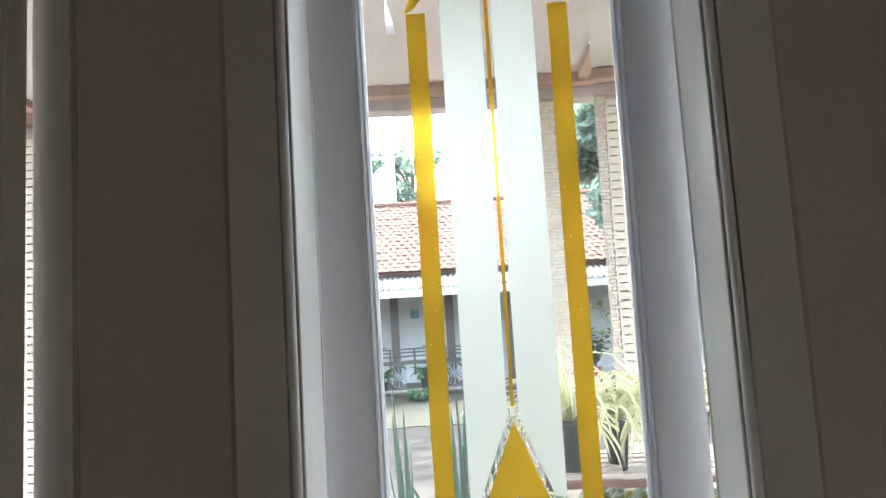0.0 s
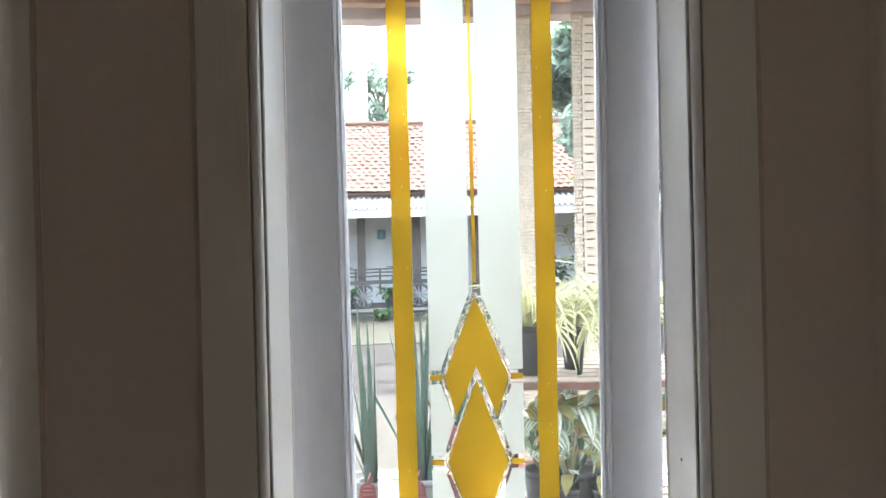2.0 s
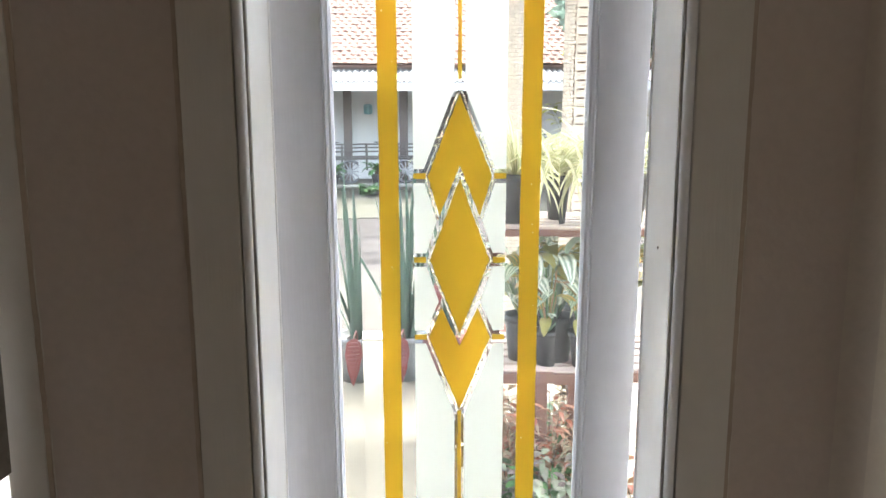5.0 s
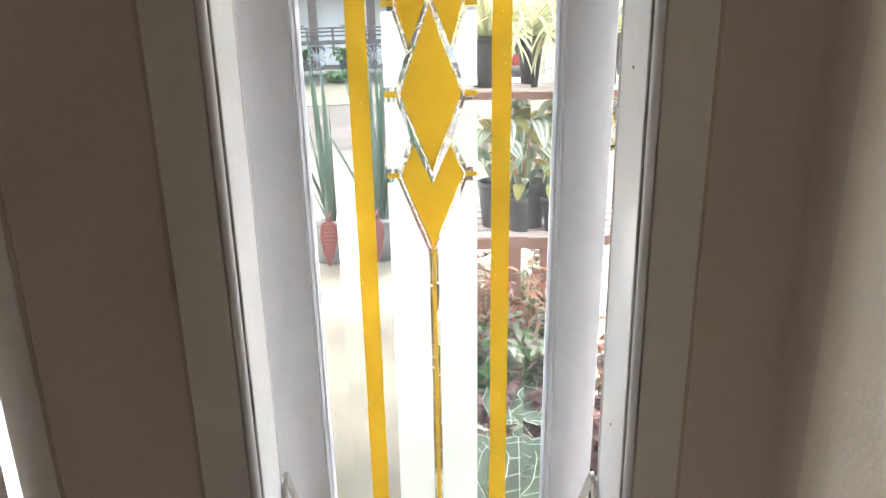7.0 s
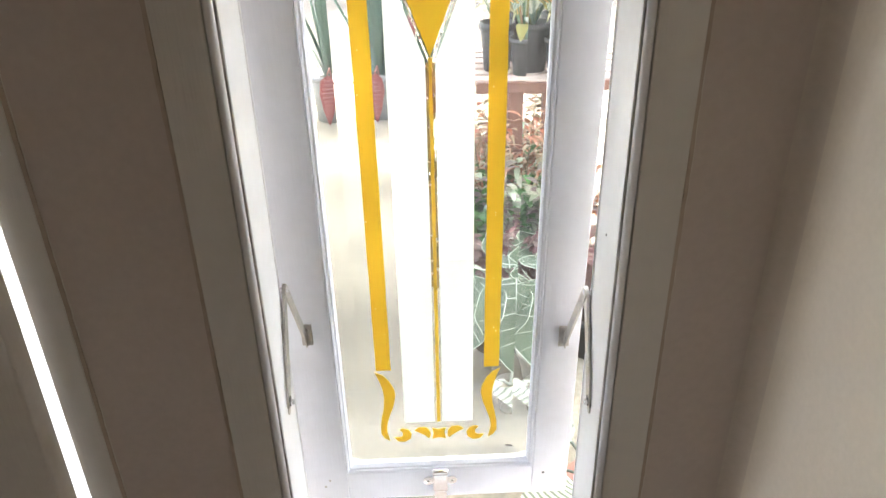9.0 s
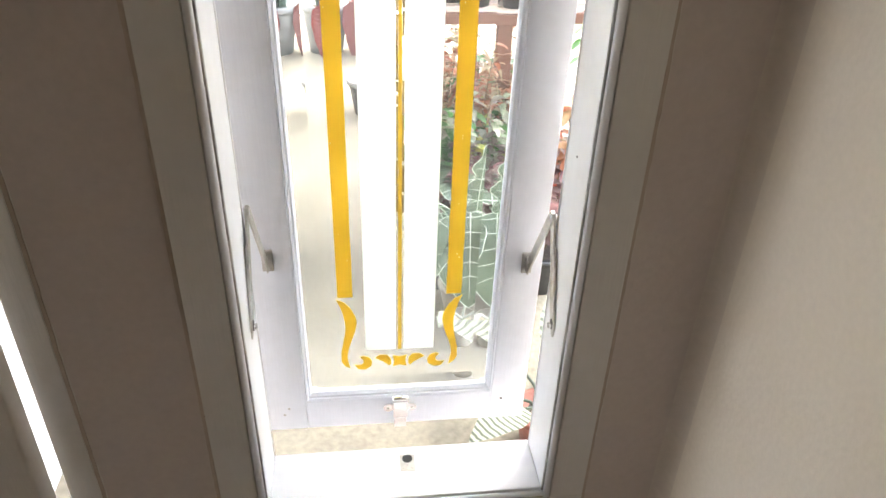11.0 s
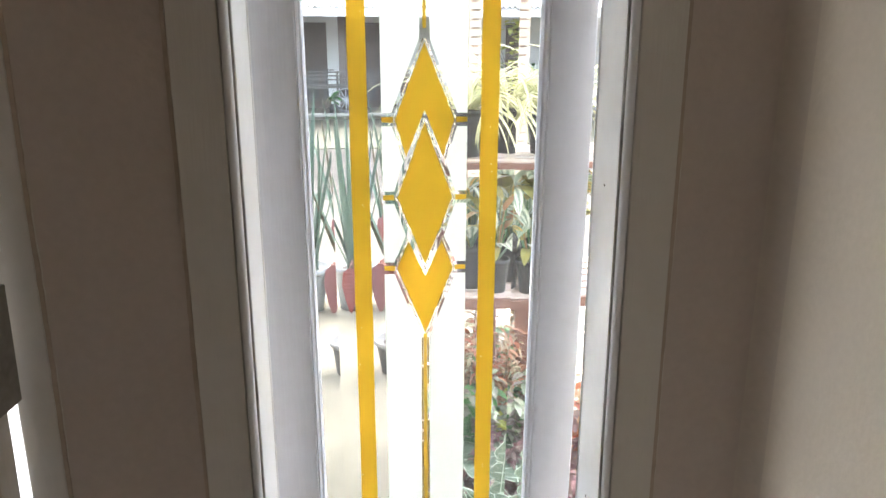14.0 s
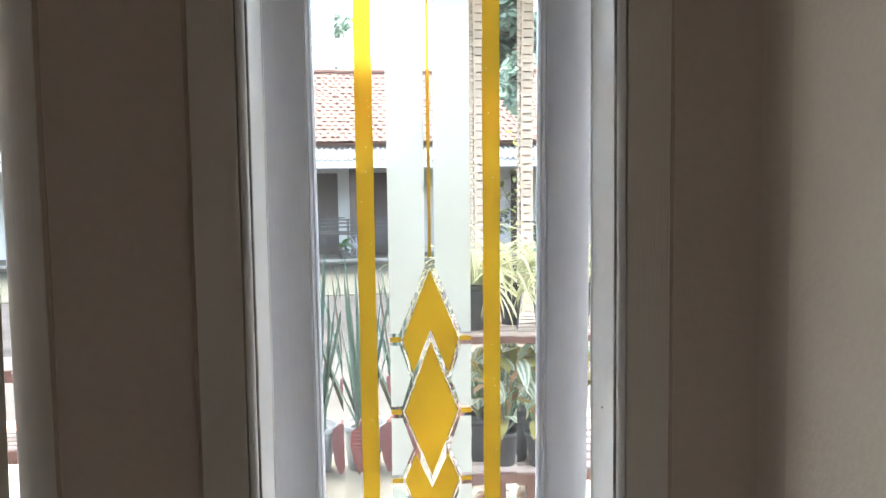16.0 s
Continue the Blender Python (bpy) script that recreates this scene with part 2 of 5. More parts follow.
M_SOIL = surf("potting soil", (0.06, 0.045, 0.035), 0.95, 0.3, 30.0, 120.0, 0.8)
M_DRYSOIL = surf("dry pale soil", (0.34, 0.29, 0.22), 0.95, 0.25, 30.0, 120.0, 0.8)
M_RACK = surf("reddish brown plank", (0.185, 0.088, 0.06), 0.55, 0.2, 4.0, 50.0, 0.2, obrand=0.4)
M_RACKTOP = surf("pale worn slat", (0.52, 0.42, 0.36), 0.6, 0.15, 4.0, 50.0, 0.2, obrand=0.4)
M_SNAKE = striped("snake plant leaf", (0.035, 0.072, 0.052), (0.085, 0.135, 0.10), 9.0, 0.35, 'Y', 0.12, 6.0)
M_SPIDER = striped("variegated ribbon leaf", (0.80, 0.76, 0.52), (0.40, 0.42, 0.20), 0.5, 0.4, 'X', 0.5, 0.4)
M_SNAKEDRY = striped("browned snake plant leaf", (0.10, 0.06, 0.035), (0.12, 0.14, 0.08), 3.0, 0.4, 'Y', 0.12, 4.0)
M_REDLEAF = surf("dull red leaf", (0.19, 0.042, 0.04), 0.4, 0.25, 10.0, 60.0, 0.1, col2=(0.13, 0.035, 0.032), trans=0.35)
M_PINKLEAF = surf("faded pink leaf", (0.20, 0.095, 0.095), 0.45, 0.2, 24.0, 60.0, 0.1, col2=(0.14, 0.045, 0.042), trans=0.35)
M_REDSTALK = surf("red brown stalk", (0.26, 0.10, 0.08), 0.5, 0.2)
M_REDVEIN = surf("pale pink vein", (0.40, 0.25, 0.235), 0.5, 0.1)
M_POTRIM = surf("pale grey pot rim", (0.30, 0.29, 0.27), 0.5, 0.12, 5.0, 60.0)
M_GREENLEAF = surf("mid green leaf", (0.08, 0.20, 0.06), 0.4, 0.25, 6.0, 40.0, 0.1, island=0.7, trans=0.3)
M_PALELEAF = surf("grey green velvet leaf", (0.125, 0.17, 0.115), 0.45, 0.2, 9.0, 60.0, 0.1, trans=0.35)
M_VEIN = surf("pale leaf vein", (0.50, 0.57, 0.46), 0.5, 0.08)
M_CALATHEA = striped("striped dark green leaf", (0.045, 0.058, 0.04), (0.34, 0.36, 0.29), 4.0, 0.3, 'Y', 0.15, 1.0)
M_YELLOWLEAF = surf("yellowing leaf", (0.52, 0.48, 0.12), 0.4, 0.2, 6.0, 40.0, 0.1, col2=(0.18, 0.28, 0.08), island=0.7, trans=0.35)
M_BURGUNDY = surf("burgundy leaf", (0.10, 0.034, 0.042), 0.4, 0.3, 6.0, 40.0, 0.1, col2=(0.24, 0.18, 0.155), island=0.8, trans=0.2)
M_CORAL = surf("coral red leaf", (0.32, 0.08, 0.042), 0.45, 0.25, 6.0, 40.0, 0.1, col2=(0.20, 0.17, 0.09), island=0.8, trans=0.3)
M_STEM = surf("brown stem", (0.16, 0.12, 0.07), 0.7, 0.2)
M_BARK = surf("grey brown bark", (0.18, 0.14, 0.10), 0.9, 0.25, 4.0, 30.0, 0.5)
M_TREE = surf("tree foliage", (0.27, 0.36, 0.28), 0.5, 0.3, 2.0, 20.0, 0.1, island=0.8, trans=0.6)


# ---------------------------------------------------------------- building kit
def mesh_of(name, bm, material):
    me = bpy.data.meshes.new(name)
    bm.normal_update()
    bm.to_mesh(me)
    bm.free()
    for m in (material if isinstance(material, (list, tuple)) else [material]):
        me.materials.append(m)
    return me


def part(name, bm, material, parent=None, label="", smooth=False):
    me = mesh_of(name, bm, material)
    if smooth:
        for p in me.polygons:
            p.use_smooth = True
    ob = new(name, me)
    if parent:
        ob.parent = parent
    if label:
        tagged(ob, label)
    return ob


def thing(name, label, category, m=None, group="", kind=""):
    ob = tagged(new(name), label, category, group, kind)
    ob.empty_display_size = 0.05
    if m is not None:
        ob.matrix_basis = m
    return ob


def struct(name, bm, material, label, category, parent=None):
    return tagged(part(name, bm, material, parent), label, category, kind="structure")


def add_box(bm, x0, x1, y0, y1, z0, z1, bevel=0.0):
    vs = [bm.verts.new((x, y, z)) for x in (x0, x1) for y in (y0, y1) for z in (z0, z1)]
    fs = [bm.faces.new([vs[i] for i in q]) for q in ((0, 1, 3, 2), (4, 6, 7, 5), (0, 4, 5, 1), (2, 3, 7, 6), (0, 2, 6, 4), (1, 5, 7, 3))]
    if bevel:
        es = list({e for f in fs for e in f.edges})
        bmesh.ops.bevel(bm, geom=es, offset=bevel, segments=2, affect='EDGES', profile=0.6)
    return bm


def box(x0, x1, y0, y1, z0, z1, bevel=0.0):
    return add_box(bmesh.new(), x0, x1, y0, y1, z0, z1, bevel)


def add_prism(bm, pts, y0, y1):
    """A flat outline in x and z, given thickness along y."""
    a = [bm.verts.new((x, y0, z)) for x, z in pts]
    b = [bm.verts.new((x, y1, z)) for x, z in pts]
    bm.faces.new(a)
    bm.faces.new(b[::-1])
    k = len(pts)
    for i in range(k):
        bm.faces.new((a[i], b[i], b[(i + 1) % k], a[(i + 1) % k]))
    return bm


def add_tube(bm, path, radii, n=8, cap=True):
    """A round bar through the points of a path."""
    rings = []
    path = [Vector(p) for p in path]
    for i, p in enumerate(path):
        d = (path[min(i + 1, len(path) - 1)] - path[max(i - 1, 0)]).normalized()
        u = d.cross(Vector((0, 0, 1)) if abs(d.z) < 0.9 else Vector((1, 0, 0))).normalized()
        w = d.cross(u)
        r = radii[i] if isinstance(radii, (list, tuple)) else radii
        rings.append([bm.verts.new(p + r * (u * math.cos(a) + w * math.sin(a))) for a in [2 * math.pi * k / n for k in range(n)]])
    for a, b in zip(rings, rings[1:]):
        for k in range(n):
            bm.faces.new((a[k], a[(k + 1) % n], b[(k + 1) % n], b[k]))
    if cap:
        bm.faces.new(rings[0][::-1])
        bm.faces.new(rings[-1])
    return bm


def add_lathe(bm, prof, n=24, cx=0.0, cy=0.0, cz=0.0):
    """A turned shape from (radius, height) pairs."""
    rings = [[bm.verts.new((cx + r * math.cos(2 * math.pi * k / n), cy + r * math.sin(2 * math.pi * k / n), cz + z)) for k in range(n)] for r, z in prof]
    for a, b in zip(rings, rings[1:]):
        for k in range(n):
            bm.faces.new((a[k], a[(k + 1) % n], b[(k + 1) % n], b[k]))
    bm.faces.new(rings[0][::-1])
    bm.faces.new(rings[-1])
    return bm


def add_leaf(bm, base, heading, length, width, rise=1.0, droop=1.5, seg=6, shape=1.0, fold=0.15, twist=0.0, tipw=0.0, wave=0.0):
    """A leaf that leaves base in a heading (radians), climbs by rise and bends over by droop; with its own UV."""
    uv = bm.loops.layers.uv.verify()
    hx, hy = math.cos(heading), math.sin(heading)
    p, ang = Vector(base), math.atan(rise)
    rows = []
    for i in range(seg + 1):
        t = i / seg
        if shape < 0:
            w = width * (1 - t) ** 0.55 * min(1, 0.55 + 2.2 * t)
        else:
            w = width * (math.sin(math.pi * min(1, t ** shape)) ** 0.8 * (1 - tipw) + tipw * (1 - t))
        wl, wr = w * (1 + wave * math.sin(21 * t)), w * (1 + wave * math.cos(18 * t))
        d = Vector((hx * math.cos(ang), hy * math.cos(ang), math.sin(ang)))
        side = Vector((-hy, hx, 0))
        up = side.cross(d)
        s2 = side * math.cos(twist * t) + up * math.sin(twist * t)
        up2 = s2.cross(d)
        rows.append([bm.verts.new(p - s2 * wl / 2 - up2 * fold * w), bm.verts.new(p), bm.verts.new(p + s2 * wr / 2 - up2 * fold * w)])
        p = p + d * length / seg
        ang -= droop / seg
    for i in range(seg):
        for k in range(2):
            q = (rows[i][k], rows[i][k + 1], rows[i + 1][k + 1], rows[i + 1][k])
            f = bm.faces.new(q)
            for lp, (a, b) in zip(f.loops, ((k, i), (k + 1, i), (k + 1, i + 1), (k, i + 1))):
                lp[uv].uv = (a / 2, b / seg)
            f.smooth = True
    return bm


def pot(parent, r, h, material, name="pot", x=0.0, y=0.0, label="", soil=None):
    bm = bmesh.new()
    add_lathe(bm, [(r * 0.70, 0), (r * 0.92, h * 0.84), (r * 0.93, h * 0.86), (r, h * 0.86), (r * 1.02, h * 0.93), (r, h), (r * 0.9, h), (r * 0.88, h * 0.9)], 28, x, y)
    body = part(name, bm, material, parent, label, True)
    bm = bmesh.new()
    add_lathe(bm, [(r * 0.87, h * 0.80), (r * 0.87, h * 0.885), (r * 0.4, h * 0.91), (0.002, h * 0.9)], 20, x, y)
    part("soil", bm, soil or M_SOIL, parent, "dry pale soil" if soil else "dark potting soil")
    return body


rnd = random.Random(7)

# ---------------------------------------------------------------- the room
HEAD = 2.45
RC, RD = 0.02, 0.03                  # rounding of the plastered corner
XE = 0.4175               # face of the east wall
XF, XW = 0.2815, 0.4480    # outer edges of the window frame and the door frame


def wall(name, label, *boxes, material=M_WALL):
    bm = bmesh.new()
    for b in boxes:
        add_box(bm, *b)
    return struct(name, bm, material, label, "wall")


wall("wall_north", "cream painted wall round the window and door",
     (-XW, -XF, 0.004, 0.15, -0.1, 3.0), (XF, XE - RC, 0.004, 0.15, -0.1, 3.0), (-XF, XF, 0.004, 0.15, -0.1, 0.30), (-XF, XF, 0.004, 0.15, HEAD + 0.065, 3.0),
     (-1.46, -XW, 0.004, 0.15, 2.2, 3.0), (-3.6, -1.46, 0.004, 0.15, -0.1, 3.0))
wall("wall_east", "side wall beside the window, tone lightened as if lit", (XE, XE + 0.15, -4.2, 0.004 - RD, -0.1, 3.0), material=M_WALLR)
# The slot is made up, only to house the added side lamp.
wall("wall_west", "cream painted unseen far wall with an added slot for the lamp",
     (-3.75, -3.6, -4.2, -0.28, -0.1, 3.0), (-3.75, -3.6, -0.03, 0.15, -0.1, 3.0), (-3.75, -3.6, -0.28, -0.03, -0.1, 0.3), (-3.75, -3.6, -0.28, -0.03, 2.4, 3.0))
# This opening is made up; its size sets how much sky light fills the room.
wall("wall_south", "cream painted unseen wall behind with an added opening for light",
     (-3.6, -1.8, -4.2, -4.05, -0.1, 3.0), (-1.5, XE, -4.2, -4.05, -0.1, 3.0), (-1.8, -1.5, -4.2, -4.05, -0.1, 1.05), (-1.8, -1.5, -4.2, -4.05, 2.0, 3.0))
# plaster cove where the two walls meet, its mid tone softening the light step
bm = bmesh.new()
arc = [(XE - RC + RC * math.sin(a), 0.004 - RD + RD * math.cos(a)) for a in [math.pi / 2 * q / 18 for q in range(18, -1, -1)]]
rows_c = [[bm.verts.new((x, y, z)) for x, y in arc] for z in (0.05, 3.0)]
for i in range(18):
    bm.faces.new((rows_c[0][i], rows_c[0][i + 1], rows_c[1][i + 1], rows_c[1][i])).smooth = True
ring = [arc[0], arc[-1], (XE - RC, 0.15), (XE + 0.15, 0.15), (XE + 0.15, 0.004 - RD)]
rows_c = [[bm.verts.new((x, y, z)) for x, y in ring] for z in (0.05, 3.0)]
for i in range(1, 5):
    j = (i + 1) % 5
    bm.faces.new((rows_c[0][i], rows_c[0][j], rows_c[1][j], rows_c[1][i]))
bmesh.ops.recalc_face_normals(bm, faces=bm.faces)
struct("trim_corner", bm, M_CORNER, "rounded plaster corner toned between the darker and the lit wall", "trim")
struct("floor", box(-3.6, 0.5, -4.05, 0.0, -0.1, 0.05), M_FLOOR, "beige tiled floor of the room", "floor")
struct("ceiling", box(-3.75, 0.65, -4.2, 0.15, 3.0, 3.1), M_CEIL, "unseen ceiling, darkened to dim the upper walls", "ceiling")

def ragged_joint(x0, x1, z0, z1, parent):
    """A filled groove with uneven edges, and a thin lip of dried paint along part of it."""
    n = int((z1 - z0) / 0.012)
    zs = [z0 + (z1 - z0) * q / n for q in range(n + 1)]
    wander = [0.0006 * math.sin(q * 0.21) + rnd.uniform(-0.0005, 0.0005) for q in range(n + 1)]
    bm = add_prism(bmesh.new(), [(x0 + w, z) for w, z in zip(wander, zs)] + [(x1 + 0.8 * w + rnd.uniform(-0.0004, 0.0004), z) for w, z in zip(wander[::-1], zs[::-1])], 0.0018, 0.02)
    bmesh.ops.recalc_face_normals(bm, faces=bm.faces)
    part("caulk_joint", bm, M_CAULK, parent)
    bm = bmesh.new()
    q = 0
    while q < n - 4:
        k = rnd.randint(4, 22)
        pts = [(x1 + 0.0012 + wander[min(j, n)], 0.0040, zs[min(j, n)]) for j in range(q, min(q + k, n) + 1)]
        if len(pts) > 2:
            add_tube(bm, pts, [0.0] + [0.0006 * rnd.uniform(0.3, 1.0) for _ in pts[2:]] + [0.0], 5, False)
        q += k + rnd.randint(1, 12)
    part("paint_lip", bm, M_FRAME, parent)


# ---------------------------------------------------------------- window frame
win = thing("window_1", "white painted timber window frame in the wall", "window", kind="structure")
XJ, YJ = 0.2145, 0.104    # inner side of the jambs and their depth
for s in (-1, 1):
    xs = sorted((s * 0.2285, s * XF))
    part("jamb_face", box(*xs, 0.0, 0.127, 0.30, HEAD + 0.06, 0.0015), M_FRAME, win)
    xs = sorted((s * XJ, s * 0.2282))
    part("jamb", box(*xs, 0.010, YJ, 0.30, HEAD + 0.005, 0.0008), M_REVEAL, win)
    bm = bmesh.new()
    add_tube(bm, [(s * 0.2224, 0.0046, 0.31), (s * 0.2224, 0.0046, HEAD)], 0.0054, 16)
    part("bead", bm, M_REVEAL, win, smooth=True)
    part("quirk", box(*sorted((s * (XJ + 0.0006), s * 0.2175)), 0.0062, 0.0096, 0.31, HEAD), M_GRIME, win, "dirt in the narrow groove beside the bead")
    bm = bmesh.new()
    add_tube(bm, [(s * (XJ + 0.0004), YJ - 0.0005, 0.39), (s * (XJ + 0.0004), YJ - 0.0005, HEAD)], 0.0022, 8)
    part("arris", bm, M_REVEAL, win, smooth=True)
    ragged_joint(*sorted((s * (XF + 0.0002), s * (XF + 0.005))), 0.2, HEAD + 0.06, win)
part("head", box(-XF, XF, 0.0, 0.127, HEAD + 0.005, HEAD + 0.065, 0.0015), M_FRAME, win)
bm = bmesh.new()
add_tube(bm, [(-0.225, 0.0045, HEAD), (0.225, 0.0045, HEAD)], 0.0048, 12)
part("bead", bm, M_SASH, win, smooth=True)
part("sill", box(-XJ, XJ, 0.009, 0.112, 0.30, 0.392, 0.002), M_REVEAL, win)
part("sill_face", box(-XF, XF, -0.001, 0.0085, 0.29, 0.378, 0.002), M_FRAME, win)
bm = bmesh.new()
add_tube(bm, [(-0.225, 0.0045, 0.384), (0.225, 0.0045, 0.384)], 0.0048, 12)
part("bead", bm, M_SASH, win, smooth=True)

for y, z in ((0.055, 1.39), (0.06, 0.95)):
    bm = bmesh.new()
    add_tube(bm, [(XJ - 0.0006, y, z), (XJ + 0.001, y, z)], 0.0016, 10)
    part("nail_head", bm, M_DARKMETAL, win, "small rusty nail head")

# keeper of the latch on the sill
keeper = thing("strike_plate", "small steel strike plate screwed to the sill", "strike plate", Matrix.Translation((0.004, 0.077, 0.392)))
part("plate", box(-0.0125, 0.0125, -0.017, 0.017, 0.0, 0.0012, 0.0004), M_STEEL, keeper)
bm = bmesh.new()
add_lathe(bm, [(0.0001, 0.0), (0.0085, 0.0), (0.0085, 0.0016), (0.0001, 0.0016)], 18, 0.0, 0.008)
part("bolt_hole", bm, M_BLACK, keeper, "black bolt hole")
for x, y in ((-0.007, -0.011), (0.007, -0.011), (0.0, -0.004)):
    bm = bmesh.new()
    add_lathe(bm, [(0.0024, 0.001), (0.0024, 0.0018), (0.0015, 0.0022)], 10, x, y)
    part("screw", bm, M_STEEL, keeper)

# ---------------------------------------------------------------- top-hung sash, pushed open at the foot
SASH = Matrix.Translation((0, 0.1842, 1.5)) @ pose(0, 0, 0, 2.265) @ Matrix.Translation((0, 0, -1.5))
sash = thing("hung_window", "white painted top-hung window standing ajar with etched glass", "window", SASH)
GB, GT = 0.42, 2.286       # glass, foot and top
XL, XR = -0.240, 0.2295    # outer edges
F0, F1 = -0.013, 0.026     # faces
GX = 0.156                 # half width of the glass
for x0, x1, name in ((XL, -GX - 0.0105, "stile"), (GX + 0.0105, XR, "stile")):
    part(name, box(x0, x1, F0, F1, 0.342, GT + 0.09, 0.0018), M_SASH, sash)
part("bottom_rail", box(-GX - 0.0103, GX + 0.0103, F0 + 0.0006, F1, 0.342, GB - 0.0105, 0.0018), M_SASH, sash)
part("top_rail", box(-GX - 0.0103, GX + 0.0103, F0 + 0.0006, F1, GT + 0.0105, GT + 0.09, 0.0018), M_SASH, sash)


def moulding(x0, z0, x1, z1, inward):
    """A stepped glazing moulding along one side of the glass."""
    ix, iz = inward
    prof = [(-0.0105, F0 + 0.0015), (-0.0085, F0 - 0.0005), (-0.0062, F0 + 0.0012), (-0.0055, F0 + 0.0045), (-0.0028, F0 + 0.0052), (0.0, -0.0012), (0.0, 0.0095), (-0.0105, 0.0095)]
    bm = bmesh.new()
    dx, dz = x1 - x0, z1 - z0
    ln = math.hypot(dx, dz)
    dx, dz = dx / ln, dz / ln
    a, b = [], []
    for o, y in prof:
        a.append(bm.verts.new((x0 + ix * o + dx * o, y, z0 + iz * o + dz * o)))
        b.append(bm.verts.new((x1 + ix * o - dx * o, y, z1 + iz * o - dz * o)))
    for i in range(len(prof)):
        j = (i + 1) % len(prof)
        bm.faces.new((a[i], a[j], b[j], b[i]))
    bm.faces.new(a)
    bm.faces.new(b[::-1])
    bmesh.ops.recalc_face_normals(bm, faces=bm.faces)
    return part("glazing_bead", bm, M_SASH, sash)


moulding(-GX, GB, -GX, GT, (1, 0))
moulding(GX, GB, GX, GT, (-1, 0))
moulding(-GX, GB, GX, GB, (0, 1))
moulding(-GX, GT, GX, GT, (0, -1))
for x, z in ((0.186, 0.392), (-0.197, 0.395), (-0.206, 0.38)):
    bm = bmesh.new()
    add_tube(bm, [(x, F0 - 0.0006, z), (x, F0 + 0.002, z)], 0.0022, 10)
    part("nail_hole", bm, M_BLACK if x > 0 else M_STEEL, sash, "filled nail hole")

# bevelled pane: thick in the middle, ground down to the rim
BV, TH, RIM = 0.029, 0.0062, 0.0016
bm = bmesh.new()
gx, gz0, gz1 = GX + 0.0005, GB - 0.0005, GT + 0.0005
back = [bm.verts.new((x, 0.0, z)) for x, z in ((-gx, gz0), (gx, gz0), (gx, gz1), (-gx, gz1))]
rim = [bm.verts.new((x, RIM, z)) for x, z in ((-gx, gz0), (gx, gz0), (gx, gz1), (-gx, gz1))]
top = [bm.verts.new((x, TH, z)) for x, z in ((-gx + BV, gz0 + BV), (gx - BV, gz0 + BV), (gx - BV, gz1 - BV), (-gx + BV, gz1 - BV))]
bm.faces.new(back)
bm.faces.new(top)
for i in range(4):
    j = (i + 1) % 4
    bm.faces.new((back[i], back[j], rim[j], rim[i]))
    bm.faces.new((rim[i], rim[j], top[j], top[i]))
bmesh.ops.recalc_face_normals(bm, faces=bm.faces)
pane = part("glass_pane", bm, M_PANE, sash, "clear bevelled pane with etched and amber pattern")
pane.visible_shadow = False

PX = 0.0002                # middle of the pattern
Y0, Y1 = -0.0016, -0.0004  # the pattern lies on the room side of the glass


def jag(pts, amp=0.0007, step=0.006):
    """The outline with slightly uneven edges."""
    out = []
    for i, (x0, z0) in enumerate(pts):
        x1, z1 = pts[(i + 1) % len(pts)]
        k = max(1, int(math.hypot(x1 - x0, z1 - z0) / step))
        k = min(k, 40)
        for q in range(k):
            a = amp if q else 0.0
            out.append((x0 + (x1 - x0) * q / k + rnd.uniform(-a, a), z0 + (z1 - z0) * q / k + rnd.uniform(-a, a)))
    return out


def inlay(name, pts, material, label="", flip=False, amp=0.0):
    pts = [((-x if flip else x) + PX, z) for x, z in pts]
    bm = add_prism(bmesh.new(), jag(pts, amp) if amp else pts, Y0, Y1)
    bmesh.ops.recalc_face_normals(bm, faces=bm.faces)
    return part(name, bm, material, pane, label)


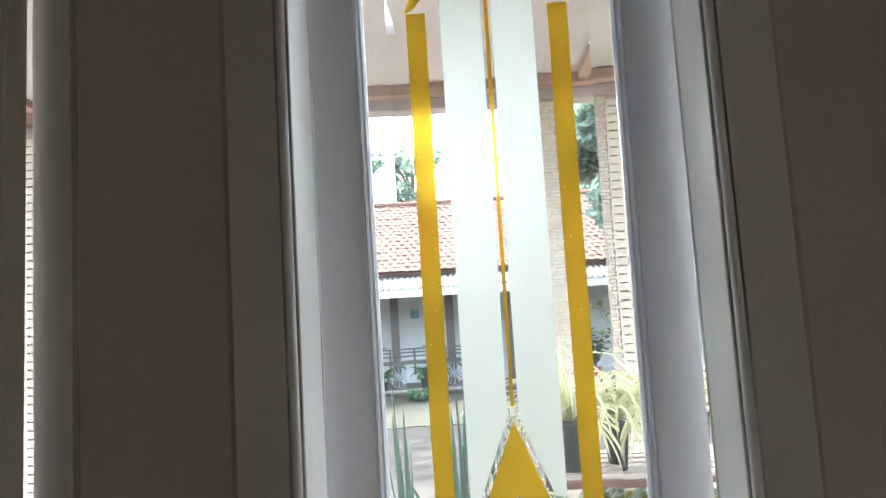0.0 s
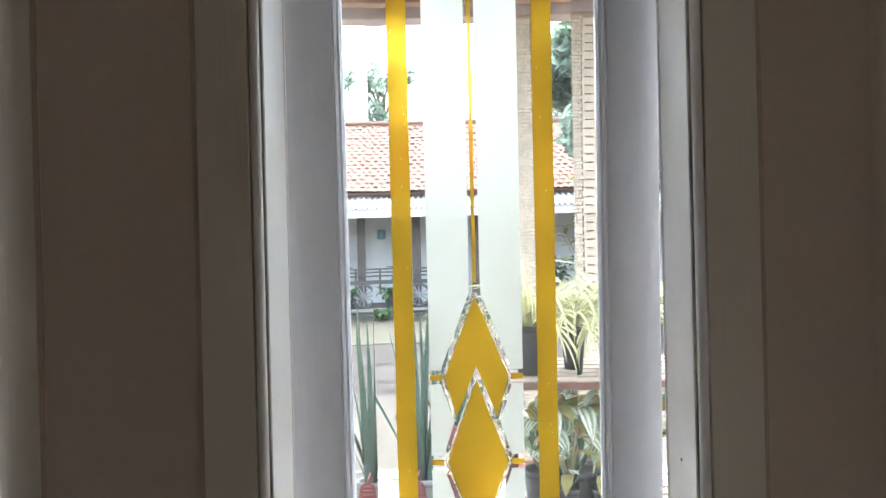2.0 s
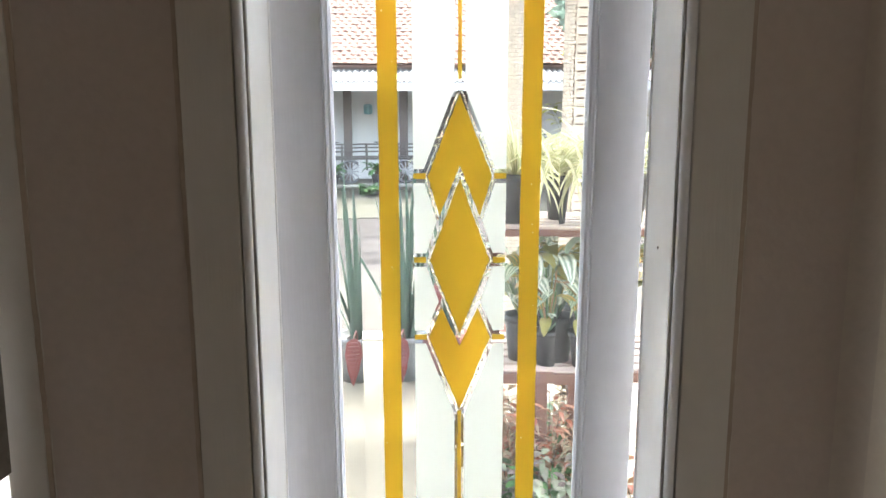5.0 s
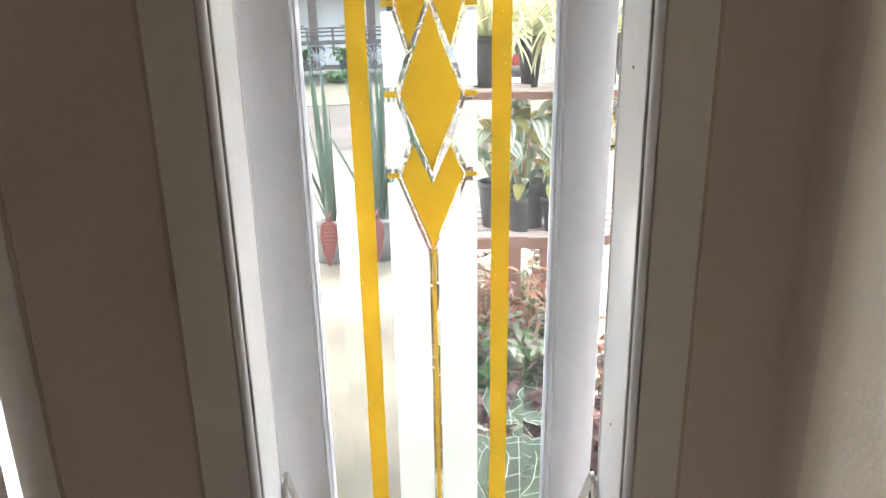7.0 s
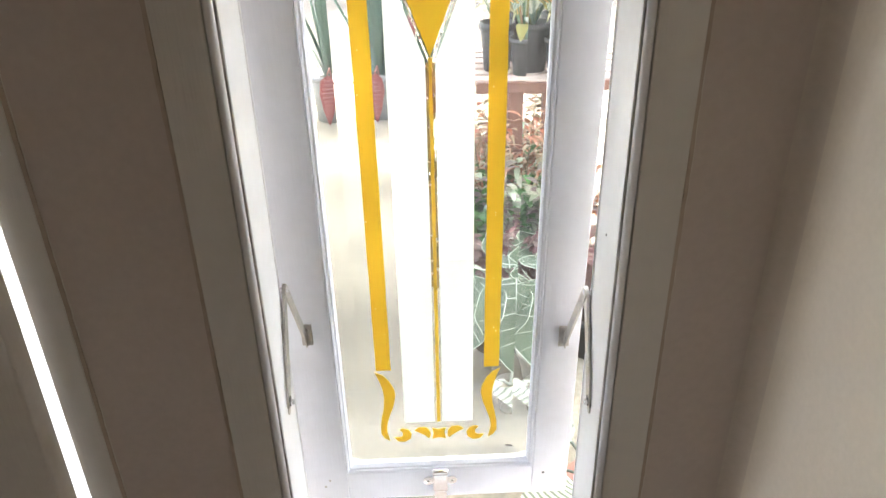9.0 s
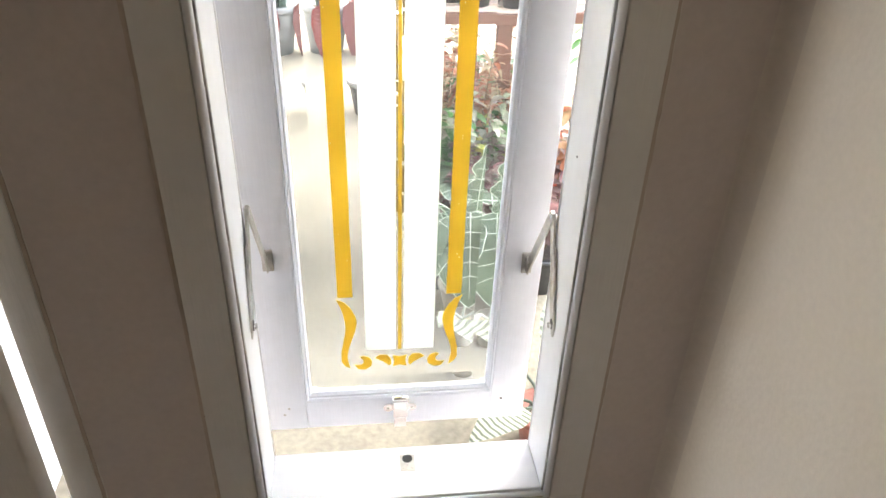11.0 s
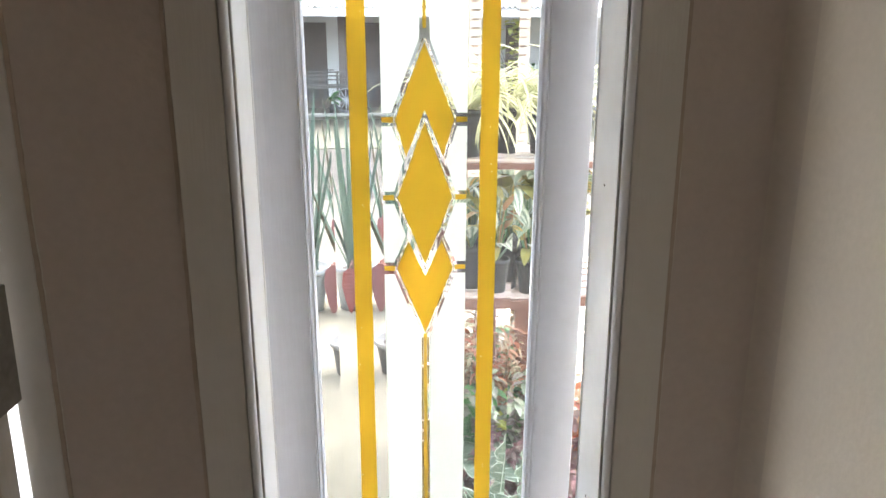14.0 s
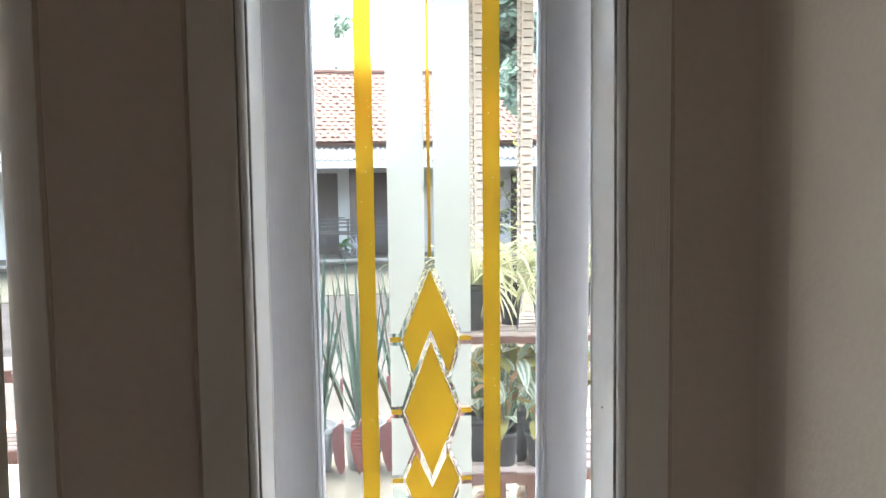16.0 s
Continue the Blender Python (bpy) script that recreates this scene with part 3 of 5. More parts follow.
FR = "white sandblasted panel"
AM = "amber stained band"
EX = 0.0585
for fl in (False, True):
    inlay("frosted_panel", [(-EX, 1.470), (-0.0450, 1.470), (-0.0075, 1.566), (-0.0068, 1.59), (-0.0065, 1.75), (-0.0065, 2.19), (-EX, 2.19)], M_FROST, FR, fl)
    inlay("frosted_panel", [(-EX, 1.362), (-0.0425, 1.362), (-0.0290, 1.404), (-0.0445, 1.452), (-EX, 1.452)], M_FROST, FR, fl, 0.0006)
    inlay("frosted_panel", [(-EX, 1.258), (-0.0440, 1.258), (-0.0270, 1.297), (-0.0425, 1.344), (-EX, 1.344)], M_FROST, FR, fl, 0.0006)
    inlay("frosted_panel", [(-EX, 0.515), (-0.0065, 0.515), (-0.0065, 0.8395), (-EX, 0.8395)], M_FROST, FR, fl)
    inlay("frosted_panel", [(-EX, 1.0205), (-0.0065, 1.0205), (-0.0065, 1.125), (-0.0072, 1.143), (-0.0440, 1.240), (-EX, 1.240)], M_FROST, FR, fl)
    inlay("amber_band", [(-0.1015, 0.632), (-0.077, 0.632), (-0.077, 2.078), (-0.1015, 2.078)], M_GOLD, AM, fl, 0.0004)
    for zc, zs in ((0.0, 1), (2.706, -1)):
        sc = [(-0.104, 0.628), (-0.092, 0.622), (-0.082, 0.610), (-0.0735, 0.590), (-0.072, 0.577), (-0.076, 0.556), (-0.082, 0.538), (-0.088, 0.518), (-0.0905, 0.500), (-0.0885, 0.488),
              (-0.086, 0.474), (-0.095, 0.481), (-0.1005, 0.492), (-0.100, 0.512), (-0.0965, 0.532), (-0.0925, 0.552), (-0.091, 0.572), (-0.093, 0.592), (-0.098, 0.612)]
        inlay("amber_scroll", [(x, zc + zs * z) for x, z in sc], M_GOLD, "curved amber scroll", fl)
        cr = [(-0.079, 0.482), (-0.072, 0.472), (-0.060, 0.470), (-0.050, 0.478), (-0.048, 0.488), (-0.053, 0.498), (-0.063, 0.502), (-0.069, 0.499), (-0.063, 0.493), (-0.063, 0.484), (-0.070, 0.481)]
        inlay("amber_crescent", [(x, zc + zs * z) for x, z in cr], M_GOLD, "small amber crescent", fl)
        lf = [(-0.043, 0.496), (-0.034, 0.503), (-0.022, 0.502), (-0.0155, 0.493), (-0.0145, 0.482), (-0.019, 0.476), (-0.022, 0.482), (-0.030, 0.488)]
        inlay("amber_petal", [(x, zc + zs * z) for x, z in lf], M_GOLD, "small amber petal", fl)
    for z in (1.461, 1.353, 1.249):
        inlay("amber_arm", [(-EX, z - 0.0032), (-0.043, z - 0.0038), (-0.043, z + 0.0038), (-EX, z + 0.0032)], M_GOLD, "short amber arm", fl, 0.0004)
for zc, zs in ((0.0, 1), (2.706, -1)):
    inlay("amber_square", [(-0.012, zc + zs * 0.475), (0.0, zc + zs * 0.4785), (0.012, zc + zs * 0.475), (0.0095, zc + zs * 0.4875), (0.012, zc + zs * 0.500), (0.0, zc + zs * 0.4965), (-0.012, zc + zs * 0.500), (-0.0095, zc + zs * 0.4875)], M_GOLD, "small amber square with hollow sides")
inlay("amber_diamond", [(0.0, 1.563), (0.0405, 1.461), (0.0255, 1.410), (0.0, 1.4745), (-0.0255, 1.410), (-0.0405, 1.461)], M_GOLD, "upper amber diamond", False, 0.0005)
inlay("amber_diamond", [(0.0, 1.4575), (0.0385, 1.353), (0.0, 1.2545), (-0.0385, 1.353)], M_GOLD, "middle amber diamond", False, 0.0005)
inlay("amber_diamond", [(0.0, 1.147), (0.0400, 1.249), (0.0235, 1.289), (0.0, 1.2365), (-0.0235, 1.289), (-0.0400, 1.249)], M_GOLD, "lower amber diamond", False, 0.0005)
inlay("amber_line", [(-0.0022, 1.580), (0.0022, 1.580), (0.0026, 2.19), (-0.0026, 2.19)], M_GOLD, "thin amber line", False, 0.0003)
inlay("amber_line", [(-0.0028, 0.515), (0.0028, 0.515), (0.0024, 1.146), (-0.0024, 1.146)], M_GOLD, "thin amber line", False, 0.0003)


def chips(name, pts, w=0.0017):
    """Chipped clear edge: small tilted facets of glass along a line."""
    bm = bmesh.new()
    for (x0, z0), (x1, z1) in zip(pts, pts[1:]):
        ln = math.hypot(x1 - x0, z1 - z0)
        ux, uz = (x1 - x0) / ln, (z1 - z0) / ln
        d = 0.0
        while d < ln:
            s = rnd.uniform(0.002, 0.006)
            cx, cz = x0 + ux * d, z0 + uz * d
            q = []
            for a, b in ((0, -1), (s, -1), (s, 1), (0, 1)):
                o = b * w * rnd.uniform(0.5, 1.0)
                q.append((cx + ux * a - uz * o + PX, cz + uz * a + ux * o))
            ys = [rnd.uniform(-0.0026, -0.0010) for _ in q]
            a = [bm.verts.new((x, y, z)) for (x, z), y in zip(q, ys)]
            b = [bm.verts.new((x, -0.0003, z)) for x, z in q]
            bm.faces.new(a)
            bm.faces.new(b[::-1])
            for i in range(4):
                bm.faces.new((a[i], b[i], b[(i + 1) % 4], a[(i + 1) % 4]))
            d += s * 0.95
    bmesh.ops.recalc_face_normals(bm, faces=bm.faces)
    ob = part(name, bm, M_CHIP, pane, "chipped clear glass edge")
    ob.visible_shadow = False


for s in (-1, 1):
    chips("chipped_edge", [(s * 0.0015, 1.567), (s * 0.0430, 1.4615), (s * 0.0280, 1.4075)], 0.0014)
    chips("chipped_edge", [(s * 0.0005, 1.463), (s * 0.0407, 1.353), (s * 0.0, 1.2490)], 0.0014)
    chips("chipped_edge", [(s * 0.0250, 1.2925), (s * 0.0424, 1.249), (s * 0.002, 1.1435)], 0.0014)
    chips("chipped_edge", [(s * 0.0047, 1.125), (s * 0.0047, 0.52)], 0.0009)
# Brown strips paint the dark reflections in the clear gaps beside the line.
for s in (-1, 1):
    z = 1.14
    while z > 0.80:
        ln = rnd.uniform(0.012, 0.05)
        if rnd.random() < 0.82:
            inlay("dark_edge", [(s * 0.0030, z - ln), (s * rnd.uniform(0.0050, 0.0062), z - ln), (s * rnd.uniform(0.0050, 0.0062), z), (s * 0.0030, z)], M_EDGE, "brown strip painted for dark reflections in the clear edge")
        z -= ln + rnd.uniform(0.001, 0.008)


def marked_frost(x0, x1, z0, z1, strokes, cell=0.0016):
    """Frosting in which rubbed strokes leave one thin brighter layer."""
    front, thin = bmesh.new(), bmesh.new()
    nx, nz = max(1, round((x1 - x0) / cell)), round((z1 - z0) / cell)

    def rubbed(x, z):
        for pts, wd in strokes:
            for (ax, az), (bx, bz) in zip(pts, pts[1:]):
                dx, dz = bx - ax, bz - az
                f = max(0.0, min(1.0, ((x - ax) * dx + (z - az) * dz) / (dx * dx + dz * dz + 1e-12)))
                if math.hypot(x - ax - f * dx, z - az - f * dz) < wd:
                    return True
        return False

    xs = [x0 + (x1 - x0) * i / nx + PX for i in range(nx + 1)]
    zs = [z0 + (z1 - z0) * j / nz for j in range(nz + 1)]
    va = [[front.verts.new((x, Y0, z)) for z in zs] for x in xs]
    vb = [[front.verts.new((x, Y1, z)) for z in zs] for x in xs]
    for i in range(nx):
        for j in range(nz):
            if rubbed((xs[i] + xs[i + 1]) / 2 - PX, (zs[j] + zs[j + 1]) / 2):
                thin.faces.new([thin.verts.new((xs[p], Y1, zs[q])) for p, q in ((i, j), (i + 1, j), (i + 1, j + 1), (i, j + 1))])
            else:
                front.faces.new((va[i][j], va[i + 1][j], va[i + 1][j + 1], va[i][j + 1]))
                front.faces.new((vb[i][j], vb[i][j + 1], vb[i + 1][j + 1], vb[i + 1][j]))
    part("frosted_panel", front, M_FROST, pane, FR)
    if thin.faces:
        part("rubbed_strokes", thin, M_SMEAR, pane, "bright rubbed strokes in the frosting")
    else:
        thin.free()


def squiggle(x0, x1, z0, rise, loops, height, seed):
    """The line of a hasty looping stroke."""
    q = random.Random(seed)
    pts = []
    for i in range(loops * 8 + 1):
        t = i / (loops * 8)
        a = 2 * math.pi * t * loops
        pts.append((x0 + (x1 - x0) * t + 0.0045 * math.sin(a) * q.uniform(0.5, 1.2), z0 + rise * t + height * 0.5 * math.cos(a) * q.uniform(0.55, 1.0)))
    return pts


marks = [([(-0.050 + 0.006 * math.cos(a), 0.998 + 0.007 * math.sin(a)) for a in [1.2 + 0.5 * k for k in range(9)]], 0.0016), ([(-0.034, 0.966), (-0.031, 0.960)], 0.0018),
         (squiggle(-0.045, -0.022, 0.925, 0.004, 2, 0.013, 3), 0.0017), (squiggle(-0.016, -0.007, 0.932, 0.003, 1, 0.012, 4), 0.0016),
         (squiggle(-0.042, -0.014, 0.862, 0.008, 3, 0.013, 5), 0.0017), (squiggle(-0.010, 0.014, 0.872, 0.008, 2, 0.015, 6), 0.0015)]
for fl in (-1, 1):
    marked_frost(*sorted((fl * EX, fl * 0.0065)), 0.84, 1.02, marks)

# tiny bubbles in the amber bands
bm = bmesh.new()
for q in range(34):
    cx, cz, cr = rnd.choice((-1, 1)) * rnd.uniform(0.081, 0.0995) + PX, rnd.uniform(0.7, 2.05), rnd.uniform(0.0005, 0.0012)
    add_prism(bm, [(cx + cr * math.cos(a), cz + 1.3 * cr * math.sin(a)) for a in [k * math.pi / 4 for k in range(8)]], Y0 - 0.0005, Y0 - 0.0001)
tagged(part("bubbles", bm, M_SMEAR, pane, "tiny pale bubbles in the amber glass"), kind="stuff")

# latch on the bottom rail
latch = part("latch", box(-0.0135, 0.0135, F0 - 0.016, F0, 0.372, 0.412, 0.003), M_CHROME, sash, "chrome spring latch")
part("latch_bolt", box(-0.0115, 0.0115, F0 - 0.013, F0 - 0.002, 0.345, 0.3715, 0.002), M_CHROME, latch)
bm = bmesh.new()
add_tube(bm, [(-0.0145, F0 - 0.012, 0.417), (-0.0115, F0 - 0.012, 0.417), (0.0115, F0 - 0.012, 0.417), (0.0145, F0 - 0.012, 0.417)], [0.0035, 0.0052, 0.0052, 0.0035], 18)
part("latch_thumb", bm, M_CHROME, latch, smooth=True)
for s in (-1, 1):
    bm = bmesh.new()
    add_tube(bm, [(s * 0.0205, F0 - 0.0022, 0.385), (s * 0.0205, F0, 0.385)], 0.0095, 18)
    part("latch_ear", bm, M_CHROME, latch)
    bm = bmesh.new()
    add_tube(bm, [(s * 0.0215, F0 - 0.0032, 0.385), (s * 0.0215, F0 - 0.0021, 0.385)], 0.0026, 10)
    part("screw", bm, M_STEEL, latch)


# folding stays between jamb and sash
def add_link(bm, a, b, w, axis, t=0.0018):
    """A flat bar with round ends from a to b; axis is the way of its pins."""
    a, b, axis = Vector(a), Vector(b), Vector(axis).normalized()
    d = (b - a).normalized()
    s = axis.cross(d).normalized()
    ring = []
    for k in range(7):
        q = math.pi * (0.5 + k / 6)
        ring.append(a + d * math.cos(q) * w + s * math.sin(q) * w)
    for k in range(7):
        q = math.pi * (-0.5 + k / 6)
        ring.append(b + d * math.cos(q) * w + s * math.sin(q) * w)
    f = [bm.verts.new(p - axis * t / 2) for p in ring]
    g = [bm.verts.new(p + axis * t / 2) for p in ring]
    bm.faces.new(f)
    bm.faces.new(g[::-1])
    k = len(ring)
    for i in range(k):
        bm.faces.new((f[i], g[i], g[(i + 1) % k], f[(i + 1) % k]))
    bmesh.ops.recalc_face_normals(bm, faces=bm.faces)
    return bm


for s in (-1, 1):
    stay = thing("window_stay", "folding steel stay joining sash to frame", "window stay", Matrix.Translation((0, -0.0397 * (0.018 if s < 0 else -0.004), 0.018 if s < 0 else -0.004)), "stays of the sash")
    foot, knee = (s * 0.2120, 0.058, 0.688), (s * 0.2095, 0.112, 0.838)
    part("long_arm", add_link(bmesh.new(), foot, knee, 0.0092, (1, 0, 0), 0.0030), M_STEEL, stay)
    part("jamb_plate", add_link(bmesh.new(), (s * 0.2138, 0.060, 0.672), (s * 0.2138, 0.092, 0.790), 0.0062, (1, 0, 0), 0.0014), M_STEEL, stay)
    part("pivot_washer", add_link(bmesh.new(), (s * 0.2104, 0.0585, 0.687), (s * 0.2104, 0.0590, 0.692), 0.0055, (1, 0, 0), 0.0016), M_DARKMETAL, stay)
    k2, t2 = (s * 0.2070, 0.112, 0.838), (s * 0.2035, 0.193, 0.700)
    part("short_arm", add_link(bmesh.new(), k2, t2, 0.0085, (1, 0, 0), 0.0026), M_STEEL, stay)
    bx = s * 0.203
    part("sash_bracket", box(bx - 0.0085, bx + 0.0085, 0.1985, 0.2025, 0.684, 0.722, 0.0016), M_STEEL, stay)
    part("bracket_tab", box(*sorted((s * 0.2015, s * 0.2035)), 0.186, 0.2, 0.689, 0.712, 0.0006), M_STEEL, stay)
    for c in (foot, knee):
        bm = bmesh.new()
        add_tube(bm, [(s * 0.2146, c[1], c[2]), (s * 0.2055, c[1], c[2])], 0.0045, 12)
        part("rivet", bm, M_CHROME, stay)
    for dz in (-0.012, 0.012):
        bm = bmesh.new()
        add_tube(bm, [(bx, 0.1978, 0.702 + dz), (bx, 0.1996, 0.702 + dz)], 0.0028, 10)
        part("screw", bm, M_CHROME, stay)

# ---------------------------------------------------------------- door beside the window, a finger's width ajar
door_frame = thing("door_1", "white painted timber door frame", "door frame", kind="structure")
part("jamb", box(-0.4895, -XW, 0.0, 0.127, 0.05, 2.2, 0.002), M_FRAME, door_frame)
part("jamb", box(-1.46, -1.41, 0.0, 0.127, 0.05, 2.2, 0.002), M_FRAME, door_frame)
part("head", box(-1.41, -0.49, 0.0, 0.127, 2.14, 2.2, 0.002), M_FRAME, door_frame)
ragged_joint(-XW + 0.0002, -XW + 0.005, 0.05, 2.2, door_frame)
leaf = thing("door_leaf", "grey painted door leaf standing slightly ajar", "door", Matrix.Translation((-1.4196, 0.0, 0.0)) @ pose(0, 0, 0, 0, 0.55, -3.1))
LW = 0.914
part("panel", box(0.014, LW, 0.002, 0.038, 0.07, 2.13, 0.003), M_DOOR, leaf)
for z0, z1 in ((0.25, 0.95), (1.30, 1.98)):
    part("raised_field", box(0.14, LW - 0.14, -0.006, 0.0018, z0, z1, 0.005), M_DOOR, leaf)
lock = part("lock_case", box(LW - 0.05, LW + 0.004, -0.030, 0.0018, 1.172, 1.318, 0.002), M_LOCK, leaf, "dull brown grey rim lock")
part("lock_bolt", box(LW + 0.0042, LW + 0.0215, -0.020, 0.032, 1.176, 1.314, 0.0015), M_LOCK, lock)
part("lock_lip", box(LW + 0.0060, LW + 0.0085, -0.0225, -0.0202, 1.179, 1.311, 0.0006), M_STEEL, lock)

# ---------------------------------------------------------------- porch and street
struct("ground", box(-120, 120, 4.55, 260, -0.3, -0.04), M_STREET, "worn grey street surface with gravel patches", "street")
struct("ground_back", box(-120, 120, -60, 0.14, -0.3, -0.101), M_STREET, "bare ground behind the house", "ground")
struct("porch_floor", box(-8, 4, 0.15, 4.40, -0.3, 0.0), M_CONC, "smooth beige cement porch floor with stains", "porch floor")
# Added pale sheet: paints the sunlit look of the floor past the door gap.
struct("lit_floor_sheet", box(-3.2, -0.75, 0.152, 4.385, 0.0, 0.004), M_LITFLOOR, "added pale sheet standing in for sunlit floor outside the door", "landing")
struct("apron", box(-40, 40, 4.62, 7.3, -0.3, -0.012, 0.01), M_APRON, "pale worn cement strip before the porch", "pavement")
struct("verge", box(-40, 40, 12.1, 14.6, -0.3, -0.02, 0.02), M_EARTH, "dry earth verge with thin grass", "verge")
bm = bmesh.new()
cols = []
for q in range(97):
    x = -12 + 0.25 * q
    cols.append([bm.verts.new((x, y + rnd.uniform(-0.05, 0.05), z + rnd.uniform(-0.02, 0.02))) for y, z in ((14.45, -0.04), (15.1, 0.02), (15.8, 0.06), (16.62, 0.10))])
for a, b in zip(cols, cols[1:]):
    for q in range(3):
        bm.faces.new((a[q], b[q], b[q + 1], a[q + 1])).smooth = True
struct("bank", bm, M_EARTH, "low earth bank at the foot of the terrace", "bank")
struct("curb", box(-8, 4, 4.40, 4.62, -0.3, 0.012, 0.01), M_CURB, "pale cement curb along the porch", "curb")
# ceiling boards with an open slot
bm = bmesh.new()
PX0, PX1 = -3.5, 1.15      # sides of the porch roof
add_box(bm, PX0, -0.475, 0.15, 4.3, 3.34, 3.40)
add_box(bm, -0.475, -0.415, 0.15, 2.30, 3.34, 3.40)
add_box(bm, -0.475, -0.415, 3.25, 4.3, 3.34, 3.40)
add_box(bm, -0.415, PX1, 0.15, 4.3, 3.34, 3.40)
struct("porch_ceiling", bm, M_PCEIL, "pale boarded porch ceiling with a narrow slot", "ceiling")
struct("porch_beam", box(PX0, PX1, 4.22, 4.38, 3.19, 3.34, 0.006), M_FASCIA, "dusty pink beam along the porch edge", "beam")
struct("porch_beam_upper", box(PX0, PX1, 4.1, 4.2, 3.26, 3.335, 0.004), M_BEAM, "brown trim under the porch ceiling", "beam")
for i, x in enumerate((-3.0, -1.55, 0.72)):
    struct("porch_joist", box(x, x + 0.07, 0.2, 4.08, 3.28, 3.336, 0.004), M_BEAM, "brown trim strip crossing the porch ceiling", "beam")


def column(name, x, y, w, split, label):
    """A square porch column clad with small split stones on one part and thin ledge slabs on the other."""
    col = thing(name, label, "column", Matrix.Translation((x, y, 0)))
    part("core", box(-w / 2 + 0.012, w / 2 - 0.012, -w / 2 + 0.012, w / 2 - 0.012, 0.0, 3.19), M_JOINT, col)
    part("plinth", box(-w / 2 - 0.02, w / 2 + 0.02, -w / 2 - 0.02, w / 2 + 0.02, 0.0, 0.16, 0.006), M_REDSTEP, col, "red brown plinth tile")
    pebble = mesh_of("stone", add_box(bmesh.new(), -0.0113, 0.0113, -0.010, 0.010, -0.0115, 0.0115, 0.003), M_STONE)
    slab_w = (1 - split) * w
    hw, hh = slab_w / 2, 0.0285
    bm = bmesh.new()
    add_prism(bm, [(-hw + 0.002, -hh), (-hw * 0.55, -hh), (-hw * 0.52, -hh + 0.011), (hw * 0.80, -hh + 0.010), (hw * 0.83, -hh), (hw - 0.001, -hh), (hw - 0.001, hh), (-hw + 0.002, hh)], -0.016, 0.016)
    bmesh.ops.recalc_face_normals(bm, faces=bm.faces)
    slab = mesh_of("ledge_stone", bm, M_STONE)
    n, z, row = 0, 0.19, 0
    k = max(1, int(split * w / 0.0235))
    rest = bmesh.new()
    while z < 3.16 and split > 0:
        for q in range(k):
            p = (-w / 2 + 0.012 + 0.0235 * q + (0.008 if row % 2 else 0.0), -w / 2 + rnd.uniform(-0.004, 0.003), z)
            if 1.0 < z < 2.4 and n < 298:
                ob = new("stone", pebble)
                ob.parent = col
                ob.location = p
                ob.rotation_euler = (rnd.uniform(-0.12, 0.12), 0, rnd.uniform(-0.1, 0.1))
                n += 1
            else:
                add_box(rest, p[0] - 0.0105, p[0] + 0.0105, p[1] - 0.01, p[1] + 0.01, z - 0.0105, z + 0.0105)
        z += 0.0245
        row += 1
    if split > 0:
        tagged(part("stones", rest, M_STONES, col), "more small split stones", kind="stuff")
    else:
        rest.free()
    z = 0.2
    while z < 3.16:
        for face in (0, 1):
            ob = new("ledge_stone", slab)
            ob.parent = col
            if face == 0:
                ob.location = (w / 2 - slab_w / 2, -w / 2 + rnd.uniform(-0.003, 0.003), z)
            else:
                ob.location = (w / 2 - 0.002 + rnd.uniform(-0.003, 0.003), 0.0, z)
                ob.rotation_euler = (0, 0, math.pi / 2)
            ob.scale = (rnd.uniform(0.96, 1.0), 1, 1)
        z += 0.0572
    return col


column("porch_column", 0.535, 4.32, 0.205, 0.60, "cream split-stone porch column with a red brown plinth")
column("porch_column", -3.035, 4.25, 0.30, 0.0, "cream ledge-stone porch column with a red brown plinth")
for i in range(3):
    struct("porch_step", box(-4.6, -2.6, 4.64 + 0.28 * i, 4.92 + 0.28 * i, -0.3, -0.01 - 0.008 * i, 0.006), M_REDSTEP, "red brown tiled step", "step")


# ---------------------------------------------------------------- house across the street
FLZ, YW = 0.235, 18.6
house = thing("house", "low whitewashed house with clay tile roof and terrace", "house")
part("wall", box(-15.5, 11, YW, YW + 0.2, FLZ, 3.3), M_WHITE, house, "pale whitewashed wall")
part("terrace", box(-15.5, 11, 16.6, YW + 4, -0.3, FLZ, 0.02), M_LOWWALL, house, "mossy cement terrace")
part("terrace_edge", box(-15.5, 11, 16.5, 16.72, FLZ - 0.06, FLZ + 0.012, 0.01), M_CURB, house)
part("eave_board", box(-15.5, 11, 15.9, 15.94, 2.37, 2.56, 0.004), M_TRIM, house, "white eave board")
bm = bmesh.new()
prev = None
k = 0
x = -15.5
while x < 11.0:
    h = 0.034 * math.sin(2 * math.pi * x / 0.13)
    cur = [bm.verts.new((x, 15.86, 2.57 + h)), bm.verts.new((x, 17.05, 2.91 + h)), bm.verts.new((x, 17.05, 2.895 + h)), bm.verts.new((x, 15.86, 2.555 + h))]
    if prev:
        for q in range(4):
            bm.faces.new((prev[q], cur[q], cur[(q + 1) % 4], prev[(q + 1) % 4]))
    prev = cur
    x += 0.0325
part("canopy", bm, M_ZINC, house, "corrugated grey canopy")
# Dark strip put in to draw the shadow gap between roof and canopy.
part("eave_shadow_strip", box(-15.5, 11, 17.06, 17.12, 2.70, 3.04), M_DARKWOOD, house, "dark strip standing in for the shadow under the eave")
RY0, RZ0, RY1, RZ1 = 16.95, 3.05, 20.75, 5.30
RL = math.hypot(RY1 - RY0, RZ1 - RZ0)
RA = math.atan2(RZ1 - RZ0, RY1 - RY0)
bm = bmesh.new()
